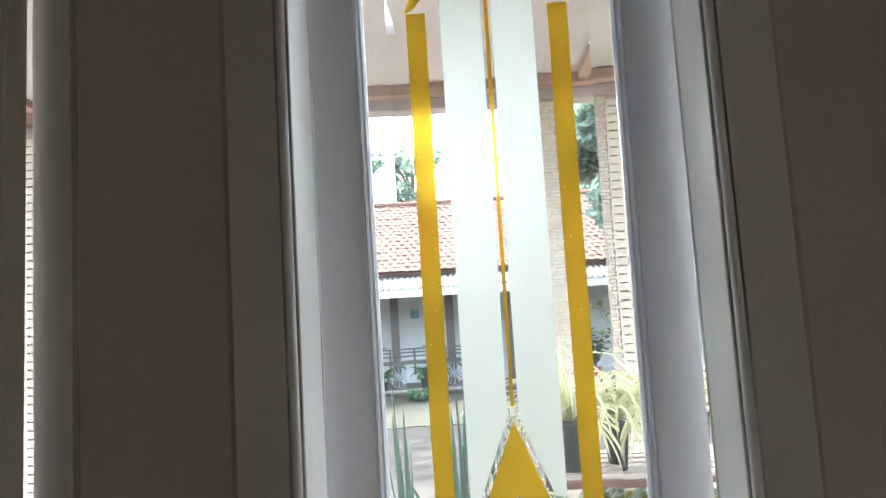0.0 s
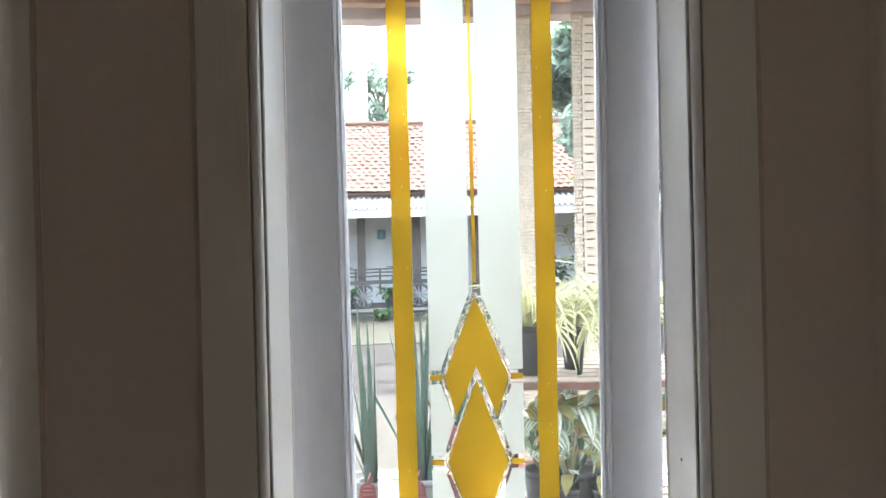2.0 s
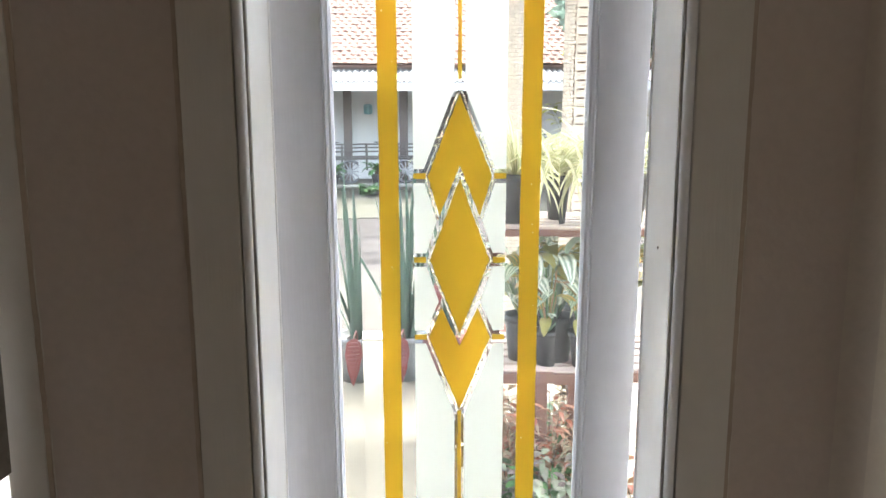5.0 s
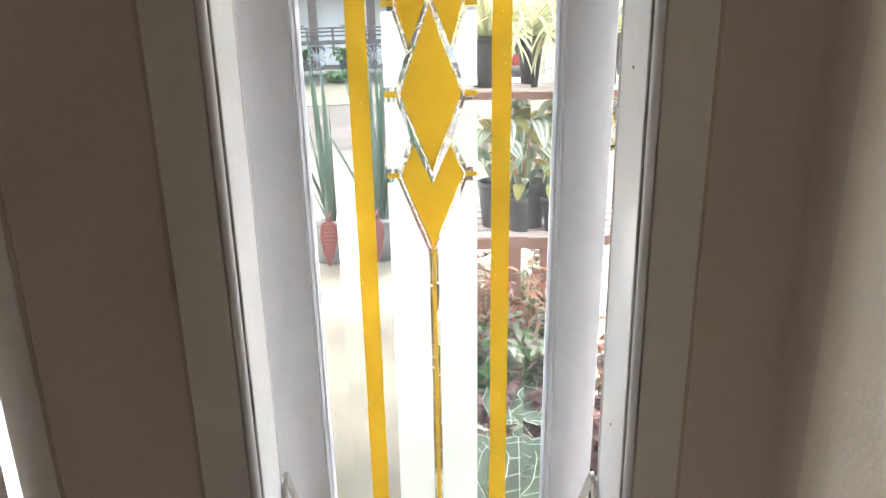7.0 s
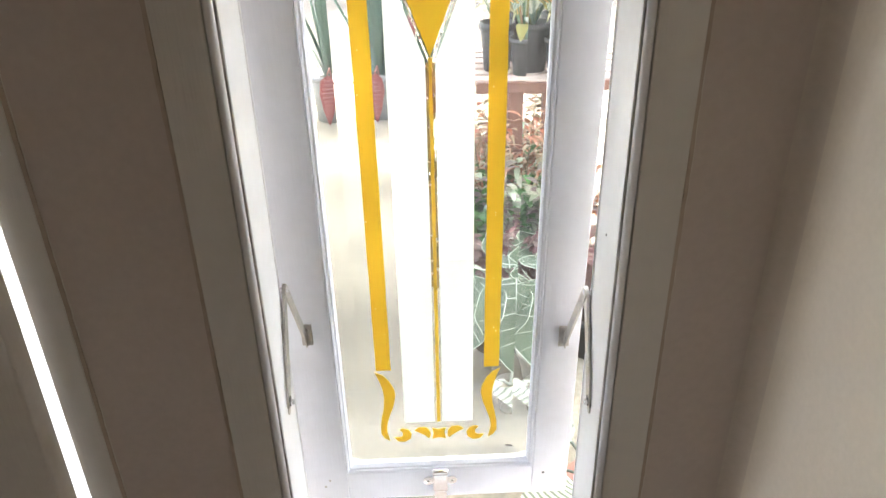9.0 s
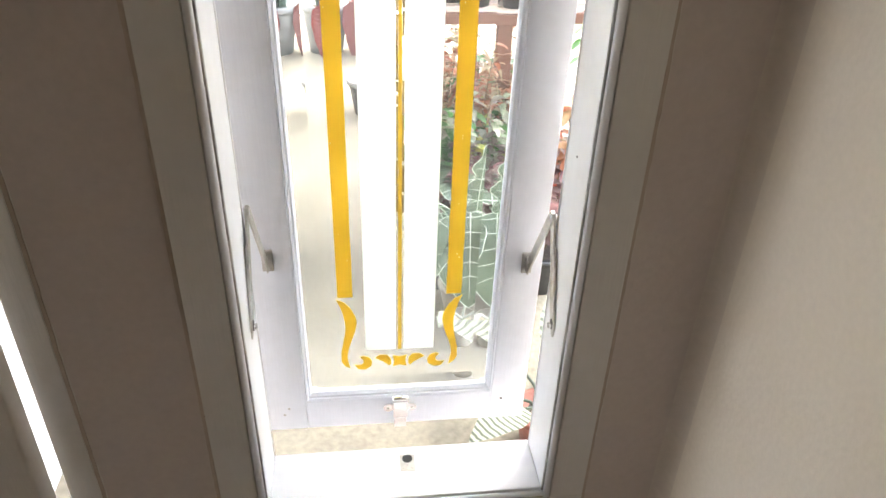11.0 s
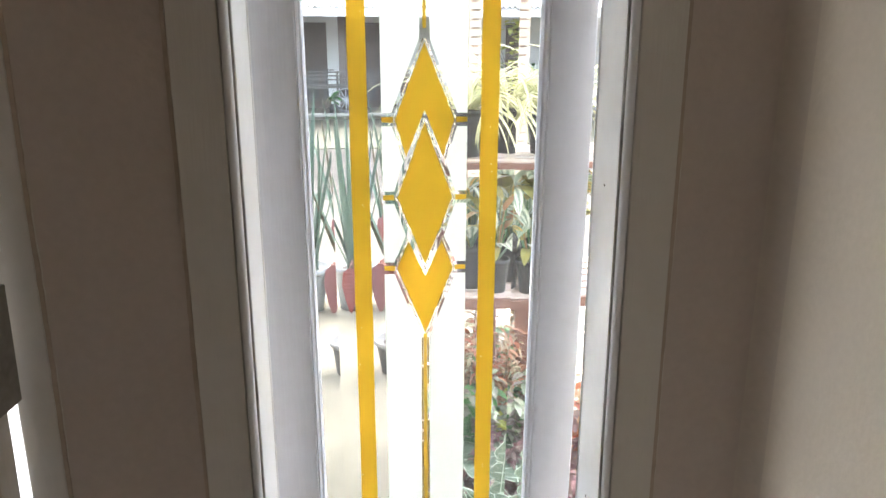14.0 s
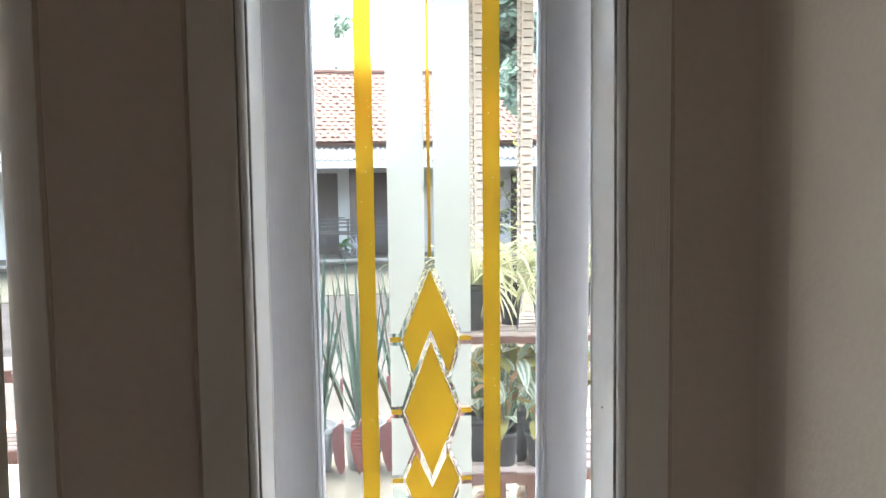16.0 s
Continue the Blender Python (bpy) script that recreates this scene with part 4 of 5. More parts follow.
add_box(bm, -15.5, 11, 0, RL, -0.10, -0.04)
deck = part("roof", bm, M_TILES, house, "roof deck under the tiles")
deck.matrix_basis = Matrix.Translation((0, RY0, RZ0)) @ pose(0, 0, 0, math.degrees(RA))
part("back_roof", box(-15.5, 11, RY1, RY1 + 0.1, 3.0, RZ1 - 0.05), M_DARKWOOD, house)
bm = bmesh.new()
add_tube(bm, [(-15.5, RY1, RZ1 + 0.02), (11, RY1, RZ1 + 0.02)], 0.10, 10)
part("ridge", bm, M_TILES, house, "clay ridge")


def tile_verts(w=0.225, ln=0.27):
    """A curved clay tile: a low wave across its width, with thickness at its foot."""
    prof = [(-w / 2, 0.0), (-w * 0.28, 0.017), (-w * 0.05, 0.017), (w * 0.18, 0.004), (w * 0.36, -0.004), (w * 0.5, 0.012)]
    vs, fs = [], []
    for y, lift in ((0.0, 0.018), (ln, 0.0)):
        for px, pz in prof:
            vs.append((px, y, pz + lift))
    for px, pz in prof:
        vs.append((px, 0.0, pz + 0.012))
    k = len(prof)
    for i in range(k - 1):
        fs.append((i, i + 1, k + i + 1, k + i))
        fs.append((2 * k + i, 2 * k + i + 1, i + 1, i))
    return vs, fs


TW, TL = 0.205, 0.225
tv, tf = tile_verts()
tile = bpy.data.meshes.new("roof_tile")
tile.from_pydata(tv, [], tf)
tile.materials.append(M_TILE)
M_ROOF = Matrix.Translation((0, RY0, RZ0)) @ pose(0, 0, 0, math.degrees(RA))
rest_v, rest_f = [], []
count = 0
rows_n = int(RL / TL) + 1
for j in range(rows_n):
    for i in range(int(26.5 / TW)):
        x = -15.5 + TW * (i + 0.5) + (TW / 2 if j % 2 else 0)
        dz, rz = rnd.uniform(-0.008, 0.008), rnd.uniform(-0.03, 0.03)
        m = M_ROOF @ Matrix.Translation((x, TL * j - 0.03, dz)) @ Matrix.Rotation(rz, 4, 'Z')
        if -2.75 < x < 0.75 and count < 298:
            ob = new("roof_tile", tile)
            ob.parent = house
            ob.matrix_basis = m
            count += 1
        elif x < 9:
            o = len(rest_v)
            rest_v += [tuple(m @ Vector(v)) for v in tv]
            rest_f += [tuple(q + o for q in f) for f in tf]
me = bpy.data.meshes.new("roof_tiles")
me.from_pydata(rest_v, [], rest_f)
me.materials.append(M_TILES)
ob = new("roof_tiles", me)
ob.parent = house
tagged(ob, "more weathered clay tiles", kind="stuff")
for x, w in ((-0.94, 0.20), (0.52, 0.20), (-4.2, 0.18), (4.6, 0.18), (-7.2, 0.18), (7.8, 0.18)):
    part("post", box(x, x + w, 17.25, 17.43, FLZ, 2.75, 0.008), M_DARKWOOD, house, "dark brown timber post")
for x, w in ((-0.50, 0.95), (3.3, 1.0), (-5.8, 1.0)):
    d = part("doorway", box(x, x + w, YW - 0.05, YW - 0.004, FLZ, 2.35, 0.004), M_DARKWOOD, house, "dark timber door")
    part("door_panel", box(x + 0.12, x + w / 2 - 0.05, YW - 0.062, YW - 0.051, FLZ + 0.2, 1.2, 0.004), M_SHADE, d)
    part("door_panel", box(x + w / 2 + 0.05, x + w - 0.12, YW - 0.062, YW - 0.051, FLZ + 0.2, 1.2, 0.004), M_SHADE, d)

cloth = thing("hanging_cloth", "small teal cloth hung on the whitewashed wall", "cloth", Matrix.Translation((-1.82, YW - 0.03, 2.04)) @ Matrix.Diagonal((0.8, 1.0, 0.8, 1.0)))
bm = bmesh.new()
cols = []
for i in range(9):
    cols.append([bm.verts.new((-0.14 + 0.035 * i, 0.015 * math.sin(i * 1.6), z * (1 - 0.05 * abs(i - 4)))) for z in (0.17, 0.05, -0.07, -0.18)])
for a, b in zip(cols, cols[1:]):
    for q in range(3):
        bm.faces.new((a[q], b[q], b[q + 1], a[q + 1]))
part("sheet", bm, M_CLOTH, cloth, smooth=True).modifiers.new("thick", 'SOLIDIFY').thickness = 0.006
bm = bmesh.new()
add_tube(bm, [(-0.06, -0.005, 0.17), (0.0, 0.01, 0.23), (0.06, -0.005, 0.17)], 0.006, 6)
part("hanger", bm, M_SPOKE, cloth)


def wheel(parent, x, y, z, r):
    bm = bmesh.new()
    rings = []
    for k in range(28):
        a = 2 * math.pi * k / 28
        c = Vector((x + r * math.cos(a), y, z + r * math.sin(a)))
        rad = Vector((math.cos(a), 0, math.sin(a)))
        rings.append([bm.verts.new(c + rad * 0.024 * math.cos(b) + Vector((0, 0.024 * math.sin(b), 0))) for b in (0, 1.57, 3.14, 4.71)])
    for i in range(28):
        a, b = rings[i], rings[(i + 1) % 28]
        for q in range(4):
            bm.faces.new((a[q], a[(q + 1) % 4], b[(q + 1) % 4], b[q]))
    w = part("wheel", bm, M_TYRE, parent, "grey spoked wheel")
    for k in range(12):
        a = 2 * math.pi * k / 12
        bm = bmesh.new()
        add_tube(bm, [(x, y, z), (x + (r - 0.02) * math.cos(a), y, z + (r - 0.02) * math.sin(a))], 0.010, 5)
        part("spoke", bm, M_SPOKE, w)
    bm = bmesh.new()
    add_tube(bm, [(x, y - 0.05, z), (x, y + 0.05, z)], 0.04, 10)
    part("hub", bm, M_SPOKE, w)
    return w


cart = thing("hand_cart", "grey timber hand cart with spoked wheels on the terrace", "cart")
wheel(cart, -0.79, 16.86, FLZ + 0.285, 0.262)
wheel(cart, -0.79, 17.12, FLZ + 0.285, 0.262)
for z in (0.86, 0.98, 1.07, 1.15):
    part("side_rail", box(-2.6, 0.35, 16.90, 16.94, z, z + 0.038, 0.004), M_CART, cart)
for x in (-2.6, -1.75, -1.0, -0.25, 0.3):
    part("upright", box(x, x + 0.05, 16.945, 16.99, 0.55, 1.19, 0.004), M_CART, cart)
for x in (-2.45, 0.15):
    part("prop_leg", box(x, x + 0.05, 16.945, 16.99, FLZ, 0.549, 0.004), M_CART, cart)
part("bed", box(-2.6, 0.35, 16.93, 17.12, 0.80, 0.855, 0.006), M_CART, cart, "grey plank bed")
part("handle", box(-1.55, -1.05, 17.0, 17.04, 1.20, 1.23, 0.004), M_CART, cart)
bm = bmesh.new()
add_tube(bm, [(-1.45, 17.02, 0.85), (-1.35, 17.02, 1.2), (-1.25, 17.02, 1.27)], 0.02, 6)
part("brake_lever", bm, M_CART, cart)


# ---------------------------------------------------------------- plants
def bush(name, label, category, m, material, count, spread, size, height, seed, potdef=None, upright=0.6, shape=1.0, width=0.35, stems=8):
    """A leafy plant: stems from one foot, and leaves along them."""
    r = random.Random(seed)
    th = thing(name, label, category, m)
    base = 0.0
    if potdef:
        pr, ph, pm = potdef
        pot(th, pr, ph, pm)
        base = ph * 0.88
    bs, bl = bmesh.new(), bmesh.new()
    tips = []
    for i in range(stems):
        a = 2 * math.pi * i / stems + r.uniform(-0.4, 0.4)
        d = spread * r.uniform(0.3, 1.0)
        h = height * r.uniform(0.55, 1.0)
        p = [Vector((0, 0, base)), Vector((d * 0.4 * math.cos(a), d * 0.4 * math.sin(a), base + h * 0.6)), Vector((d * math.cos(a), d * math.sin(a), base + h))]
        add_tube(bs, p, [0.006 * size * 6, 0.004 * size * 6, 0.002 * size * 6], 5)
        tips.append(p)
    for i in range(count):
        p = tips[i % stems]
        t = r.uniform(0.15, 1.0)
        c = p[0].lerp(p[1], t * 2) if t < 0.5 else p[1].lerp(p[2], t * 2 - 1)
        add_leaf(bl, c, r.uniform(0, 6.283), size * r.uniform(0.6, 1.15), size * width * r.uniform(0.8, 1.2), r.uniform(-0.1, upright), r.uniform(0.5, 1.6), 5, shape, 0.12, r.uniform(-0.5, 0.5))
    part("stems", bs, M_STEM, th)
    part("foliage", bl, material, th)
    return th


def snake_plant(x, y, seed, n=11, tall=1.05, potr=0.13, poth=0.28, material=M_POTGREY, label="light grey pot of tall snake plant on the porch"):
    r = random.Random(seed)
    th = thing("snake_plant", label, "potted plant", Matrix.Translation((x, y, 0)), "potted plants on the porch")
    pot(th, potr, poth, material)
    for i in range(n):
        a = 2 * math.pi * i / n + r.uniform(-0.4, 0.4)
        d = potr * r.uniform(0.1, 0.6)
        bm = bmesh.new()
        add_leaf(bm, (d * math.cos(a), d * math.sin(a), poth * 0.86), a, tall * r.choice((0.35, 0.55, 0.75, 0.9, 1.0)) * r.uniform(0.85, 1.05), 0.052 * r.uniform(0.65, 1.15), r.choice((2.2, 3.0, 4.5, 6.0, 9.0, 14.0, 25.0)), r.uniform(-0.2, 0.2), 10, -1, 0.28, r.uniform(-1.4, 1.4))
        part("leaf", bm, M_SNAKEDRY if r.random() < 0.22 else M_SNAKE, th)
    return th


def red_plant(x, y, z, label, leaves):
    """Drooping heart-shaped leaves on thin red stalks; each leaf: its top, heading, length, width, rise, droop, material, veined."""
    th = thing("caladium", label, "potted plant", Matrix.Translation((x, y, z)), "caladiums on the porch")
    for top, h, ln, w, rise, droop, material, veined in leaves:
        c = Vector(top)
        bm = bmesh.new()
        add_tube(bm, [(0, 0, 0), (c.x * 0.5, c.y * 0.5, c.z * 0.75 + 0.05), (c.x, c.y * 0.96, c.z + 0.012), c], 0.005, 6)
        part("stalk", bm, M_REDSTALK, th)
        bm = bmesh.new()
        add_leaf(bm, c, h, ln, w, rise, droop, 12, 0.58, 0.10, 0.0, 0.2, 0.05)
        lf = part("leaf", bm, material, th)
        if not veined:
            continue
        bm = bmesh.new()
        hx, hy, side = math.cos(h), math.sin(h), Vector((-math.sin(h), math.cos(h), 0))
        p, ang = c.copy(), math.atan(rise)
        for q in range(12):
            t = q / 12
            d = Vector((hx * math.cos(ang), hy * math.cos(ang), math.sin(ang)))
            wd = w * math.sin(math.pi * t ** 0.58) ** 0.8
            out = side.cross(d) * 0.0015
            if 0 < q < 11:
                for k in (-1, 1):
                    add_tube(bm, [p + out, p + out + side * k * wd * 0.24 - d * wd * 0.03 - side.cross(d) * wd * 0.05, p + out + side * k * wd * 0.45 + d * wd * 0.05 - side.cross(d) * wd * 0.09], [0.0026, 0.0022, 0.0010], 5)
            p = p + d * ln / 12
            ang -= droop / 12
        part("veins", bm, M_REDVEIN, lf, "pale pink leaf veins")
    return th


snake_plant(-0.225, 3.62, 3, 21, 1.15, 0.14)
snake_plant(0.045, 3.70, 5, 21, 1.12, 0.125, 0.27, M_POTBROWN, "red brown pot of tall snake plant on the porch")
red_plant(-0.225, 3.56, 0.235, "drooping red caladium with pale veins in a grey pot", (((-0.022, -0.105, 0.065), -1.57, 0.29, 0.105, -7.0, 0.15, M_REDLEAF, True),))
red_plant(0.0, 3.63, 0.226, "drooping pink and red caladium in a brown pot", (
    ((-0.065, -0.095, 0.075), -1.62, 0.33, 0.125, -8.0, 0.1, M_PINKLEAF, False),
    ((-0.045, -0.10, 0.37), -1.3, 0.16, 0.085, -2.0, 0.8, M_REDLEAF, False),
    ((0.06, -0.09, 0.06), -1.4, 0.26, 0.10, -6.0, 0.2, M_PINKLEAF, False)))
th = thing("empty_pot", "small brown grey pot of bare soil on the porch floor", "plant pot", Matrix.Translation((0.005, 2.62, 0)))
pot(th, 0.105, 0.17, M_POTASH)
bm = bmesh.new()
add_lathe(bm, [(0.1045, 0.150), (0.1105, 0.152), (0.1120, 0.166), (0.1095, 0.174), (0.1000, 0.174), (0.0985, 0.160), (0.1000, 0.152)], 32)
part("rim", bm, M_POTRIM, th, "pale grey rolled rim", True)

# rack with two tiers of pots
rack = thing("plant_rack", "reddish brown slatted plant rack on the porch", "plant rack")
RX0, RX1, RYF, RYB = 0.16, 1.25, 1.38, 1.80
for z, mt in ((0.800, M_RACKTOP), (1.235, M_RACKTOP)):
    for i in range(6):
        y = RYF + (RYB - RYF - 0.05) * i / 5
        ob = part("slat", box(RX0 - 0.02, RX1, y, y + 0.052, z - 0.016, z, 0.003), mt, rack)
    rh = 0.036 if z < 1 else 0.024
    part("rail", box(RX0, RX1, RYF - 0.022, RYF - 0.002, z - rh, z - 0.004, 0.003), M_RACK, rack)
    part("rail", box(RX0, RX1, RYB + 0.002, RYB + 0.022, z - rh, z - 0.018, 0.003), M_RACK, rack)
for x, y, top in ((RX0 + 0.10, RYF + 0.004, 0.783), (RX0 - 0.015, RYB - 0.05, 1.218), (RX1 - 0.06, RYF + 0.004, 1.218), (RX1 - 0.06, RYB - 0.05, 1.218)):
    part("leg", box(x, x + 0.045, y, y + 0.045, 0.0, top, 0.003), M_RACK, rack)


bench = thing("plant_bench", "stepped red brown slatted plant bench on the porch", "plant bench")
BX0, BX1 = -2.75, -1.42
for step, (y0, z) in enumerate(((2.02, 0.34), (2.32, 0.62), (2.62, 0.90))):
    for i in range(5):
        y = y0 + 0.058 * i
        part("slat", box(BX0, BX1, y, y + 0.044, z - 0.018, z, 0.003), M_RACKTOP, bench)
    part("rail", box(BX0, BX1, y0 - 0.022, y0 - 0.002, z - 0.06, z - 0.003, 0.003), M_RACK, bench)
    for x in (BX0 + 0.03, BX1 - 0.075):
        part("bearer", box(x, x + 0.045, y0, y0 + 0.276, z - 0.06, z - 0.0182, 0.003), M_RACK, bench)
        part("leg", box(x, x + 0.045, y0 + 0.01, y0 + 0.055, 0.004, z - 0.0605, 0.003), M_RACK, bench)
        part("leg", box(x, x + 0.045, y0 + 0.225, y0 + 0.27, 0.004, z - 0.0605, 0.003), M_RACK, bench)


def spider_plant(x, y, z, seed, n=64, ln=0.40):
    r = random.Random(seed)
    th = thing("spider_plant", "variegated spider plant in a black pot on the rack", "potted plant", Matrix.Translation((x, y, z)), "spider plants on the rack")
    pot(th, 0.062, 0.15, M_POTDARK)
    for i in range(n):
        a = r.uniform(0, 6.283)
        bm = bmesh.new()
        add_leaf(bm, (0.02 * math.cos(a), 0.02 * math.sin(a), 0.135), a, ln * r.uniform(0.5, 1.2), 0.0165 * r.uniform(0.7, 1.25), r.uniform(0.3, 2.4), r.uniform(1.2, 2.7), 10, -1, 0.2, r.uniform(-0.6, 0.6))
        part("leaf", bm, M_SPIDER, th)
    return th


spider_plant(0.215, 1.50, 1.235, 21, 70, 0.40)
spider_plant(0.37, 1.58, 1.235, 22, 70, 0.42)
spider_plant(0.56, 1.50, 1.235, 23, 50)
spider_plant(0.80, 1.58, 1.235, 24, 40)


def shelf_plant(name, label, x, y, z, seed, material, n, ln, w, potr=0.056, poth=0.145):
    """Broad upright leaves on stalks out of a black pot."""
    r = random.Random(seed)
    th = thing(name, label, "potted plant", Matrix.Translation((x, y, z)), "pots on the lower shelf")
    pot(th, potr, poth, M_POTDARK)
    for i in range(n):
        h = 6.283 * i / n + r.uniform(-0.4, 0.4)
        k = r.uniform(0.02, 0.20)
        c = Vector((0.035 * math.cos(h), 0.035 * math.sin(h), poth + k))
        bm = bmesh.new()
        add_tube(bm, [(0, 0, poth * 0.9), c], 0.003, 5)
        add_leaf(bm, c, h, ln * r.uniform(0.7, 1.15), w * r.uniform(0.8, 1.2), r.uniform(0.1, 2.2), r.uniform(0.8, 1.9), 7, 0.8, 0.14, r.uniform(-0.5, 0.5))
        part("leaf", bm, material[i % len(material)], th)
    return th


VARIEG = striped("green leaf with pale stripes", (0.16, 0.26, 0.18), (0.66, 0.72, 0.56), 1.6, 0.4, 'X', 0.5, 1.5)
HOSTA = striped("grey green leaf with white rim", (0.24, 0.32, 0.24), (0.76, 0.80, 0.68), 0.9, 0.4, 'X', 0.5, 1.0)
REDTINGE = surf("red tinged leaf", (0.42, 0.16, 0.10), 0.4, 0.2, 12.0, 60.0, 0.1, col2=(0.34, 0.36, 0.20), trans=0.4)
OLIVE = surf("olive leaf", (0.36, 0.34, 0.12), 0.4, 0.2, 12.0, 60.0, 0.1, trans=0.35)
ORANGE = striped("green leaf with orange rim", (0.14, 0.26, 0.12), (0.72, 0.46, 0.16), 1.2, 0.4, 'X', 0.3, 1.5)
shelf_plant("aglaonema", "striped and olive leaves in a black pot on the rack", 0.235, 1.50, 0.80, 41, (HOSTA, OLIVE, HOSTA, VARIEG, HOSTA, ORANGE), 24, 0.17, 0.06)
shelf_plant("aglaonema", "striped and olive leaves in a black pot on the rack", 0.375, 1.56, 0.80, 42, (HOSTA, VARIEG, OLIVE, HOSTA, ORANGE), 24, 0.18, 0.065)
shelf_plant("croton", "orange rimmed green leaves in a black pot on the rack", 0.52, 1.50, 0.80, 43, (ORANGE, VARIEG), 18, 0.16, 0.06)
shelf_plant("croton", "orange rimmed green leaves in a black pot on the rack", 0.72, 1.52, 0.80, 44, (ORANGE, OLIVE), 16, 0.16, 0.06)
shelf_plant("croton", "orange rimmed green leaves in a black pot on the rack", 0.31, 1.44, 0.80, 47, (ORANGE, HOSTA, OLIVE, REDTINGE), 18, 0.16, 0.045, 0.045, 0.11)
spider_plant(0.33, 1.62, 0.80, 25, 30, 0.28)
# under and before the rack
STRINGY = surf("red and cream ribbon leaf", (0.33, 0.085, 0.05), 0.45, 0.2, 8.0, 60.0, 0.1, col2=(0.40, 0.40, 0.26), island=0.85, trans=0.3)
M_MIXED = surf("pale green and purple leaf", (0.34, 0.42, 0.28), 0.4, 0.2, 8.0, 60.0, 0.1, col2=(0.16, 0.09, 0.11), island=0.85, trans=0.3)
k = 0
for x, y, mt, nm, lb, h, sz, cn in (
        (0.24, 1.44, M_CORAL, "coleus", "coral red coleus in a low dark pot", 0.60, 0.042, 620), (0.38, 1.50, M_CORAL, "coleus", "coral red coleus in a low dark pot", 0.60, 0.042, 600),
        (0.18, 1.29, M_GREENLEAF, "peperomia", "round-leaved green plant in a low dark pot", 0.46, 0.085, 230), (0.35, 1.32, M_YELLOWLEAF, "peperomia", "pale round-leaved plant in a low dark pot", 0.46, 0.075, 190),
        (0.20, 1.17, M_BURGUNDY, "iresine", "burgundy leafy plant in a low dark pot", 0.34, 0.038, 900), (0.33, 1.15, M_BURGUNDY, "iresine", "burgundy leafy plant in a low dark pot", 0.34, 0.038, 900),
        (0.31, 1.36, STRINGY, "coleus", "stringy red and cream foliage in a low dark pot", 0.66, 0.065, 420), (0.20, 1.38, STRINGY, "coleus", "stringy red and cream foliage in a low dark pot", 0.66, 0.07, 400),
        (0.26, 1.24, M_MIXED, "tradescantia", "pale green and purple trailing leaves in a low dark pot", 0.50, 0.055, 420),
        (0.50, 1.12, M_BURGUNDY, "iresine", "burgundy leafy plant in a low dark pot", 0.36, 0.07, 240), (0.62, 1.30, M_CORAL, "coleus", "coral red coleus in a low dark pot", 0.45, 0.08, 160),
        (0.40, 1.72, M_GREENLEAF, "peperomia", "round-leaved green plant in a low dark pot", 0.50, 0.10, 140)):
    k += 1
    bush(nm, lb, "potted plant", Matrix.Translation((x, y, 0)), mt, cn, 0.16, sz, h, 50 + k, (0.085, 0.14, M_POTDARK), 0.8, 0.8, 0.16 if mt is STRINGY else 0.42, 12)


bush("coleus", "small red and green plant in a dark pot on the bench", "potted plant", Matrix.Translation((-1.60, 2.45, 0.62)), M_CORAL, 150, 0.13, 0.07, 0.24, 77, (0.07, 0.13, M_POTDARK), 0.8, 0.8, 0.4, 9)


